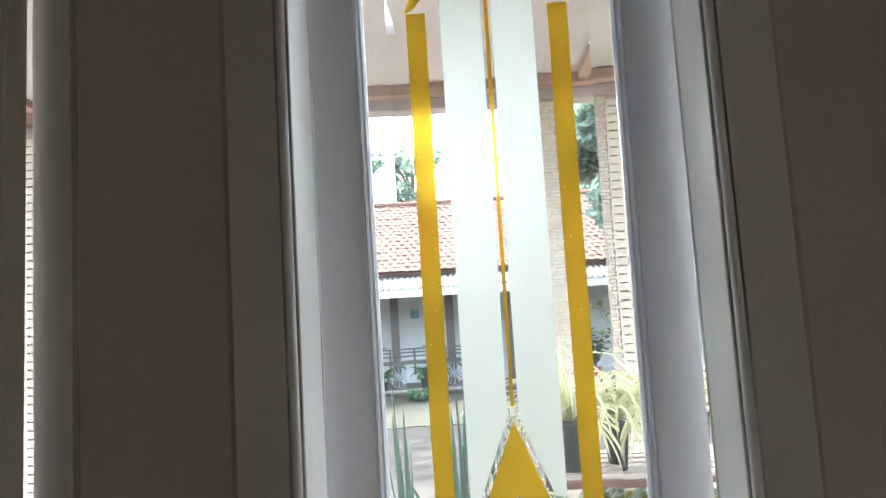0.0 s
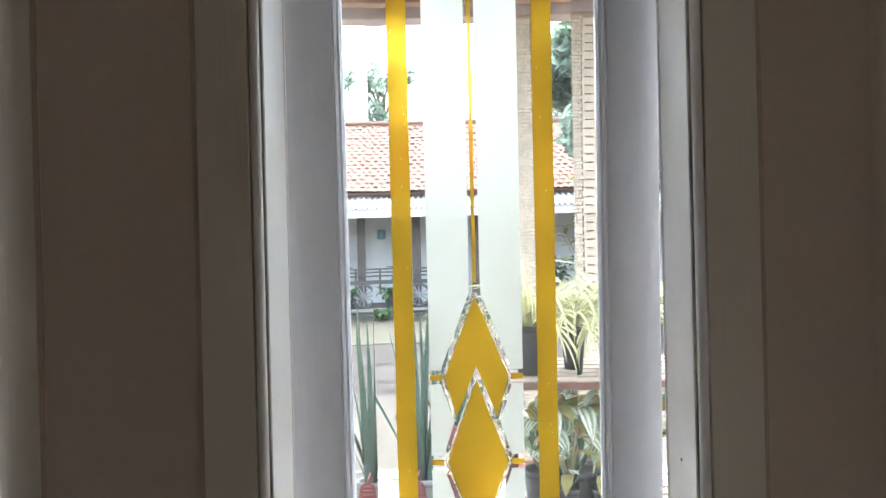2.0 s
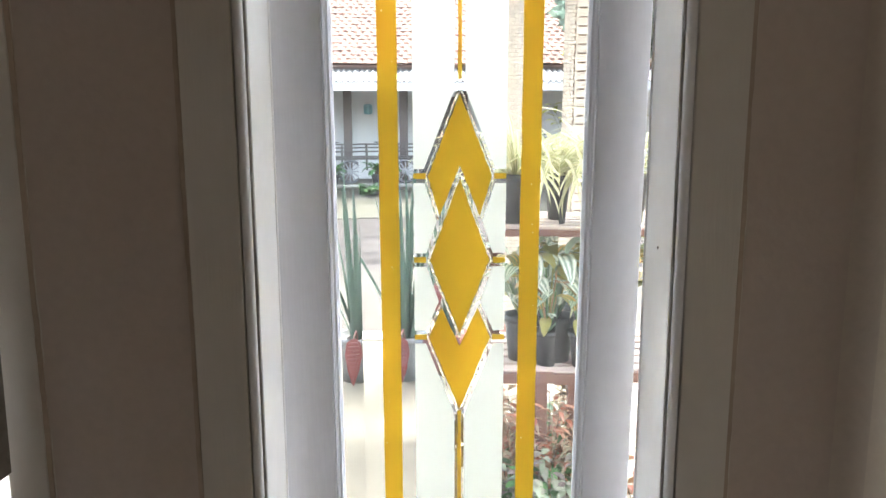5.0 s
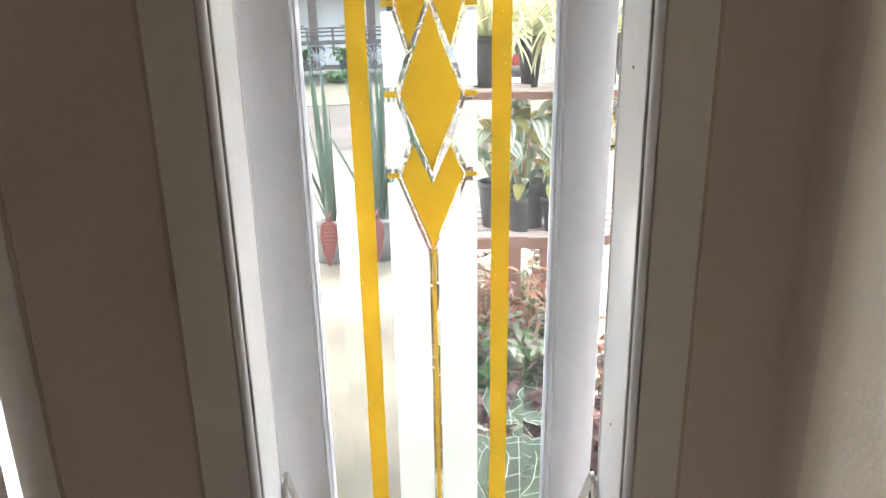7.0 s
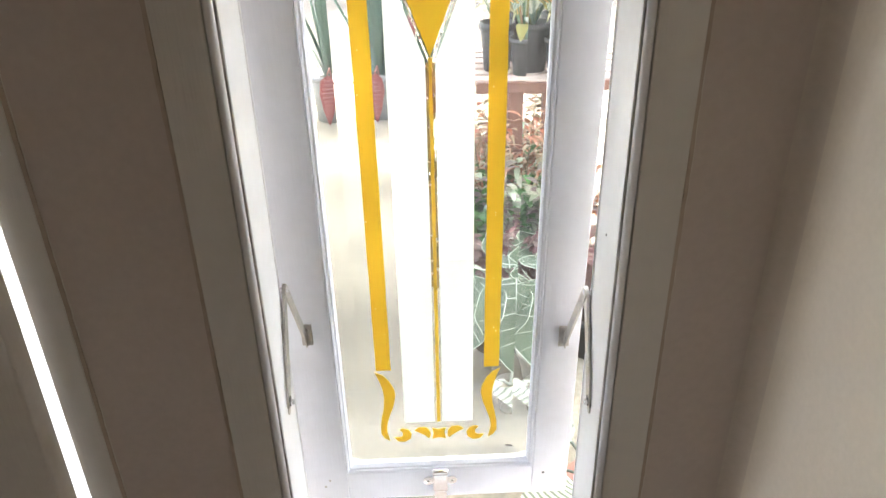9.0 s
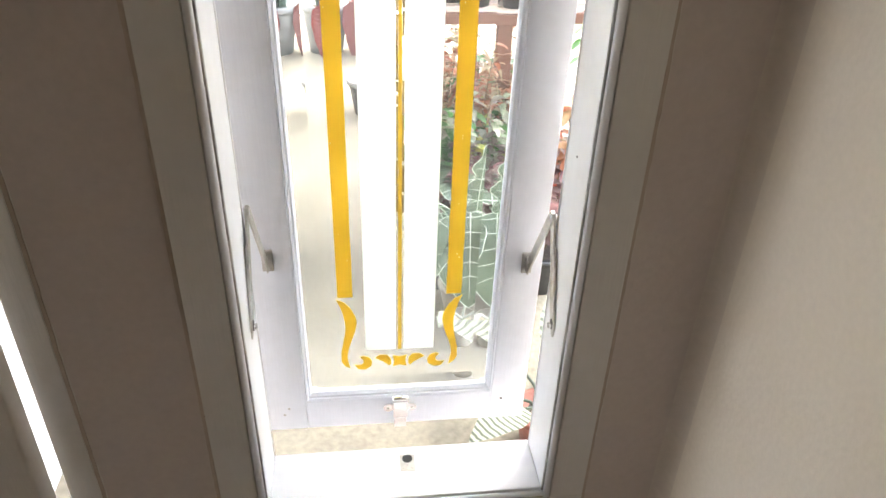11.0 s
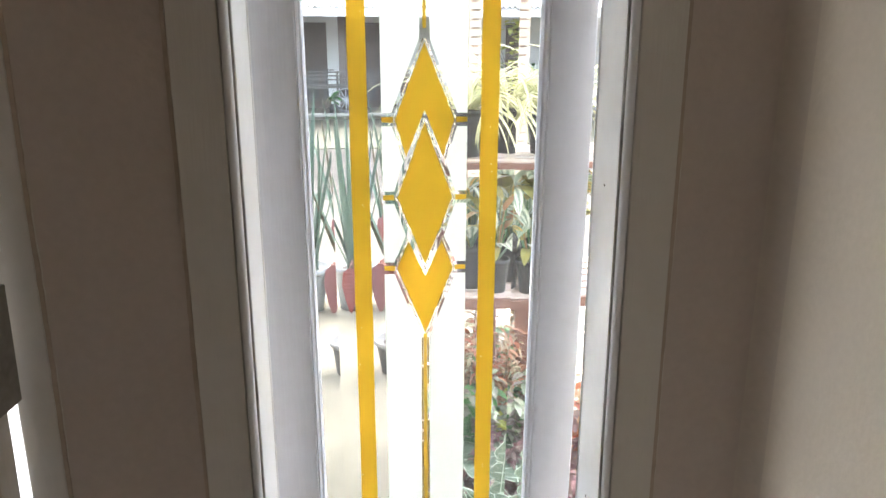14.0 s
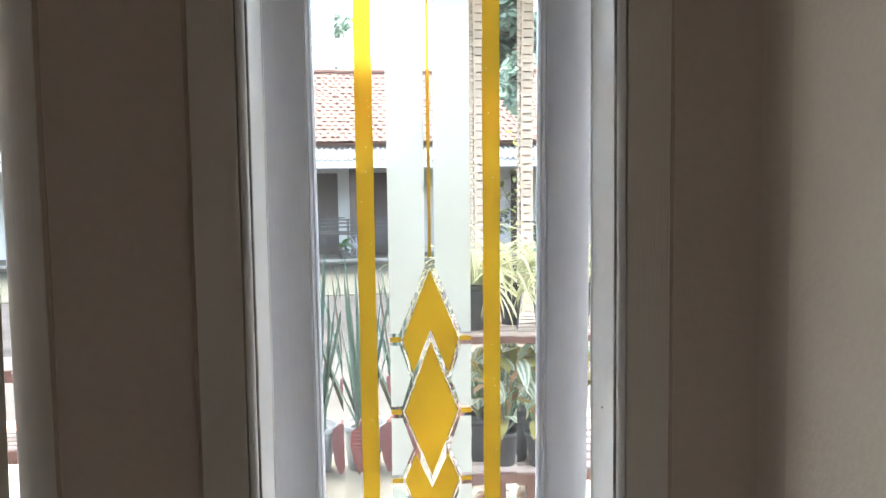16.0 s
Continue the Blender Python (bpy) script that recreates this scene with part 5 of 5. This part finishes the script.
def broad_plant(name, label, x, y, z, seed, leaves, material, potdef, veins=False):
    """A few large leaves on stalks out of a pot; each leaf: heading, length, width, rise, droop, height over the pot, waviness."""
    th = thing(name, label, "potted plant", Matrix.Translation((x, y, z)))
    pot(th, *potdef, soil=M_DRYSOIL if potdef[2] is M_POTBEIGE else None)
    for h, ln, w, rise, droop, up, wave in leaves:
        bm = bmesh.new()
        c = Vector((0.07 * math.cos(h), 0.07 * math.sin(h), potdef[1] + up))
        add_tube(bm, [(0, 0, potdef[1] * 0.88), (c.x * 0.6, c.y * 0.6, potdef[1] + up * 0.7), c], 0.004, 6)
        seg = 20
        add_leaf(bm, c, h, ln, w, rise, droop, seg, 0.62, 0.1, 0.0, 0.12, wave)
        lf = part("leaf", bm, material, th)
        if not veins:
            continue
        bm = bmesh.new()
        hx, hy = math.cos(h), math.sin(h)
        p, ang = c.copy(), math.atan(rise)
        side = Vector((-hy, hx, 0))
        spine = []
        for i in range(seg + 1):
            t = i / seg
            d = Vector((hx * math.cos(ang), hy * math.cos(ang), math.sin(ang)))
            wd = w * (math.sin(math.pi * t ** 0.62) ** 0.8 * 0.88 + 0.12 * (1 - t))
            spine.append((p.copy(), d, side.cross(d), wd))
            p = p + d * ln / seg
            ang -= droop / seg
        for lift in (-0.0012, 0.0012):
            add_tube(bm, [q + dn * lift for q, d, dn, wd in spine[:-2]], [0.0019 - 0.00006 * i for i in range(seg - 1)], 5)
            for i in range(1, seg - 5, 3):
                q, d, dn, wd = spine[i]
                for s in (-1, 1):
                    k = rnd.uniform(-0.35, 0.45) - 0.5 * (1 - i / seg)
                    pts = [q + side * s * wd * 0.47 * f + d * wd * (0.10 * f + k * f * f * 0.6) - dn * (0.2 * wd * 0.47 * f - lift) for f in (0, 0.2, 0.4, 0.6, 0.8, 0.97)]
                    add_tube(bm, pts, [0.0015, 0.0013, 0.0011, 0.0009, 0.0007, 0.0004], 4)
        for s in (-1, 1):
            rim = []
            for i, (q, d, dn, wd) in enumerate(spine):
                t = i / seg
                rim.append(q + side * s * wd * 0.5 * (1 + wave * (math.cos(18 * t) if s > 0 else math.sin(21 * t))) - dn * 0.1 * wd)
            add_tube(bm, rim, 0.0012, 4)
        part("veins", bm, M_VEIN, lf, "pale leaf veins")
    return th


broad_plant("velvet_anthurium", "broad green leaves with white veins in a beige pot", 0.235, 0.99, 0.0, 1,
            ((-1.62, 0.27, 0.23, -2.2, 0.25, 0.27, 0.03), (-0.7, 0.22, 0.19, -1.0, 0.5, 0.25, 0.04), (-2.5, 0.22, 0.19, -1.0, 0.5, 0.24, 0.04),
             (1.6, 0.20, 0.15, 0.8, 0.9, 0.22, 0.05), (-1.40, 0.24, 0.062, 5.0, 0.1, 0.26, 0.45), (-2.4, 0.18, 0.06, 2.6, 0.9, 0.22, 0.35), (-1.1, 0.16, 0.12, -1.6, 0.3, 0.13, 0.04)), M_PALELEAF, (0.075, 0.12, M_POTBEIGE), True)
RIBBED = striped("pale ribbed leaf", (0.46, 0.48, 0.41), (0.22, 0.26, 0.20), 8.0, 0.4, 'Y', 0.25, 0.5)
broad_plant("young_anthurium", "pale ribbed young leaves in a small beige pot", 0.215, 0.86, 0.0, 3,
            ((-2.2, 0.07, 0.05, 0.6, 1.2, 0.05, 0.1), (-0.7, 0.07, 0.05, 0.6, 1.2, 0.05, 0.1), (1.2, 0.07, 0.05, 0.7, 1.0, 0.05, 0.1)), RIBBED, (0.042, 0.09, M_POTBEIGE))
broad_plant("calathea", "dark green striped leaves in a red brown pot", 0.36, 0.46, 0.0, 2,
            ((3.0, 0.16, 0.09, 0.25, 0.5, 0.03, 0.03), (-2.6, 0.17, 0.10, 0.2, 0.5, 0.04, 0.03), (-1.6, 0.24, 0.10, 0.5, 0.9, 0.06, 0.03), (0.1, 0.24, 0.10, 0.6, 0.8, 0.10, 0.03), (2.4, 0.26, 0.10, 0.6, 0.9, 0.08, 0.03), (1.2, 0.26, 0.10, 1.2, 0.9, 0.10, 0.03)), M_CALATHEA, (0.075, 0.11, M_POTBROWN))
th = thing("red_pot", "red plastic pot on the gravel", "plant pot", Matrix.Translation((0.75, 1.7, 0)))
pot(th, 0.09, 0.16, M_POTRED)
bush("young_shrub", "bright green seedling in a black pot on the porch", "potted plant", Matrix.Translation((0.93, 2.1, 0)), M_GREENLEAF, 40, 0.14, 0.13, 0.62, 71, (0.09, 0.18, M_POTDARK), 0.9)
# loose gravel strip beyond the rack
gv, gf = [], []
for i in range(2600):
    x, y, s = rnd.uniform(0.5, 2.6), rnd.uniform(2.3, 4.3), rnd.uniform(0.010, 0.028)
    o = len(gv)
    for dx, dy, dz in ((-1, -0.7, 0), (1, -0.8, 0), (0.9, 0.8, 0), (-0.8, 0.9, 0), (0, 0.1, 0.8)):
        gv.append((x + dx * s * rnd.uniform(0.7, 1.2), y + dy * s * rnd.uniform(0.7, 1.2), max(0.0, dz * s)))
    gf += [(o, o + 1, o + 4), (o + 1, o + 2, o + 4), (o + 2, o + 3, o + 4), (o + 3, o, o + 4)]
me = bpy.data.meshes.new("gravel")
me.from_pydata(gv, [], gf)
me.materials.append(M_GRAVEL)
tagged(new("gravel", me), "loose mixed gravel strewn on the porch edge", "gravel", kind="stuff")

# across the street
bush("potted_palm", "broad-leaved green plant in a grey pot on the terrace", "potted plant", Matrix.Translation((-1.48, 16.66, FLZ)), M_GREENLEAF, 26, 0.16, 0.42, 0.25, 81, (0.12, 0.24, M_POTDARK), 1.6, 1.0, 0.3)
bush("potted_palm", "broad-leaved green plant in a grey pot on the terrace", "potted plant", Matrix.Translation((-1.14, 16.64, FLZ)), M_GREENLEAF, 22, 0.14, 0.36, 0.22, 82, (0.12, 0.22, M_POTDARK), 1.6, 1.0, 0.3)
bush("weed_clump", "bright green weeds at the foot of the terrace", "weeds", Matrix.Translation((-1.62, 15.7, 0.03)), M_GREENLEAF, 420, 0.62, 0.13, 0.30, 83, None, 0.9, 1.0, 0.45, 14)
bush("terrace_shrub", "dark green shrub in a red pot on the terrace", "potted plant", Matrix.Translation((2.55, 16.8, FLZ)), M_GREENLEAF, 150, 0.34, 0.22, 1.05, 84, (0.15, 0.26, M_POTRED), 0.9, 1.0, 0.4, 14)
bush("terrace_shrub", "dark green shrub in a green pot on the terrace", "potted plant", Matrix.Translation((2.15, 16.85, FLZ)), M_GREENLEAF, 110, 0.28, 0.2, 0.7, 85, (0.13, 0.24, M_POTGREEN), 0.9, 1.0, 0.4, 12)
bush("street_tree_sapling", "yellow green sapling before the eave", "sapling", Matrix.Translation((3.2, 16.3, -0.04)), M_YELLOWLEAF, 160, 0.7, 0.3, 3.3, 86, None, 0.7, 1.0, 0.4, 12)


def tree(x, y, top, radius, seed, n=5200, crown_lo=0.45, label="tall leafy green tree behind the house", group="trees behind the house"):
    r = random.Random(seed)
    th = thing("tree", label, "tree", Matrix.Translation((x, y, 0)), group)
    bm = bmesh.new()
    add_tube(bm, [(0, 0, -0.1), (0.15, 0.1, top * 0.3), (0.0, 0.2, top * 0.6), (0.1, 0.1, top * 0.9)], [0.28, 0.22, 0.14, 0.04], 10)
    part("trunk", bm, M_BARK, th)
    hubs = []
    for i in range(13):
        a, e = r.uniform(0, 6.283), r.uniform(crown_lo, 0.97)
        d = radius * r.uniform(0.25, 1.0) * (1.05 - abs(e - 0.68))
        p = Vector((d * math.cos(a), d * math.sin(a), top * e))
        hubs.append((p, radius * r.uniform(0.28, 0.5)))
        bm = bmesh.new()
        add_tube(bm, [(0.05, 0.1, top * (e - 0.2)), (p.x * 0.5, p.y * 0.5, top * (e - 0.06)), tuple(p)], [0.09, 0.06, 0.02], 6)
        part("limb", bm, M_BARK, th)
    vs, fs = [], []
    for i in range(n):
        p, rad = hubs[i % len(hubs)]
        v = Vector((r.gauss(0, 1), r.gauss(0, 1), r.gauss(0, 0.8))).normalized() * rad * r.uniform(0.3, 1.05) ** 0.6
        c = p + v
        s = r.uniform(0.09, 0.20)
        u = Vector((r.gauss(0, 1), r.gauss(0, 1), r.gauss(0, 0.5))).normalized()
        w = u.cross(Vector((r.gauss(0, 1), r.gauss(0, 1), r.gauss(0, 1)))).normalized()
        o = len(vs)
        vs += [tuple(c - u * s), tuple(c + w * s * 0.45), tuple(c + u * s), tuple(c - w * s * 0.45)]
        fs.append((o, o + 1, o + 2, o + 3))
    me = bpy.data.meshes.new("crown")
    me.from_pydata(vs, [], fs)
    me.materials.append(M_TREE)
    ob = new("crown", me)
    ob.parent = th


tree(-2.75, 30.0, 9.6, 1.5, 91, 2400, 0.6)
tree(5.4, 27.0, 10.5, 2.6, 92, 6000, 0.35)
tree(3.75, 14.9, 8.6, 1.9, 95, 16000, 0.36, "dark leafy tree standing before the house", "")
tree(-11.5, 25.0, 8.0, 2.5, 93, 4000, 0.4)
tree(10.5, 29.0, 9.0, 3.0, 94, 4000, 0.35)
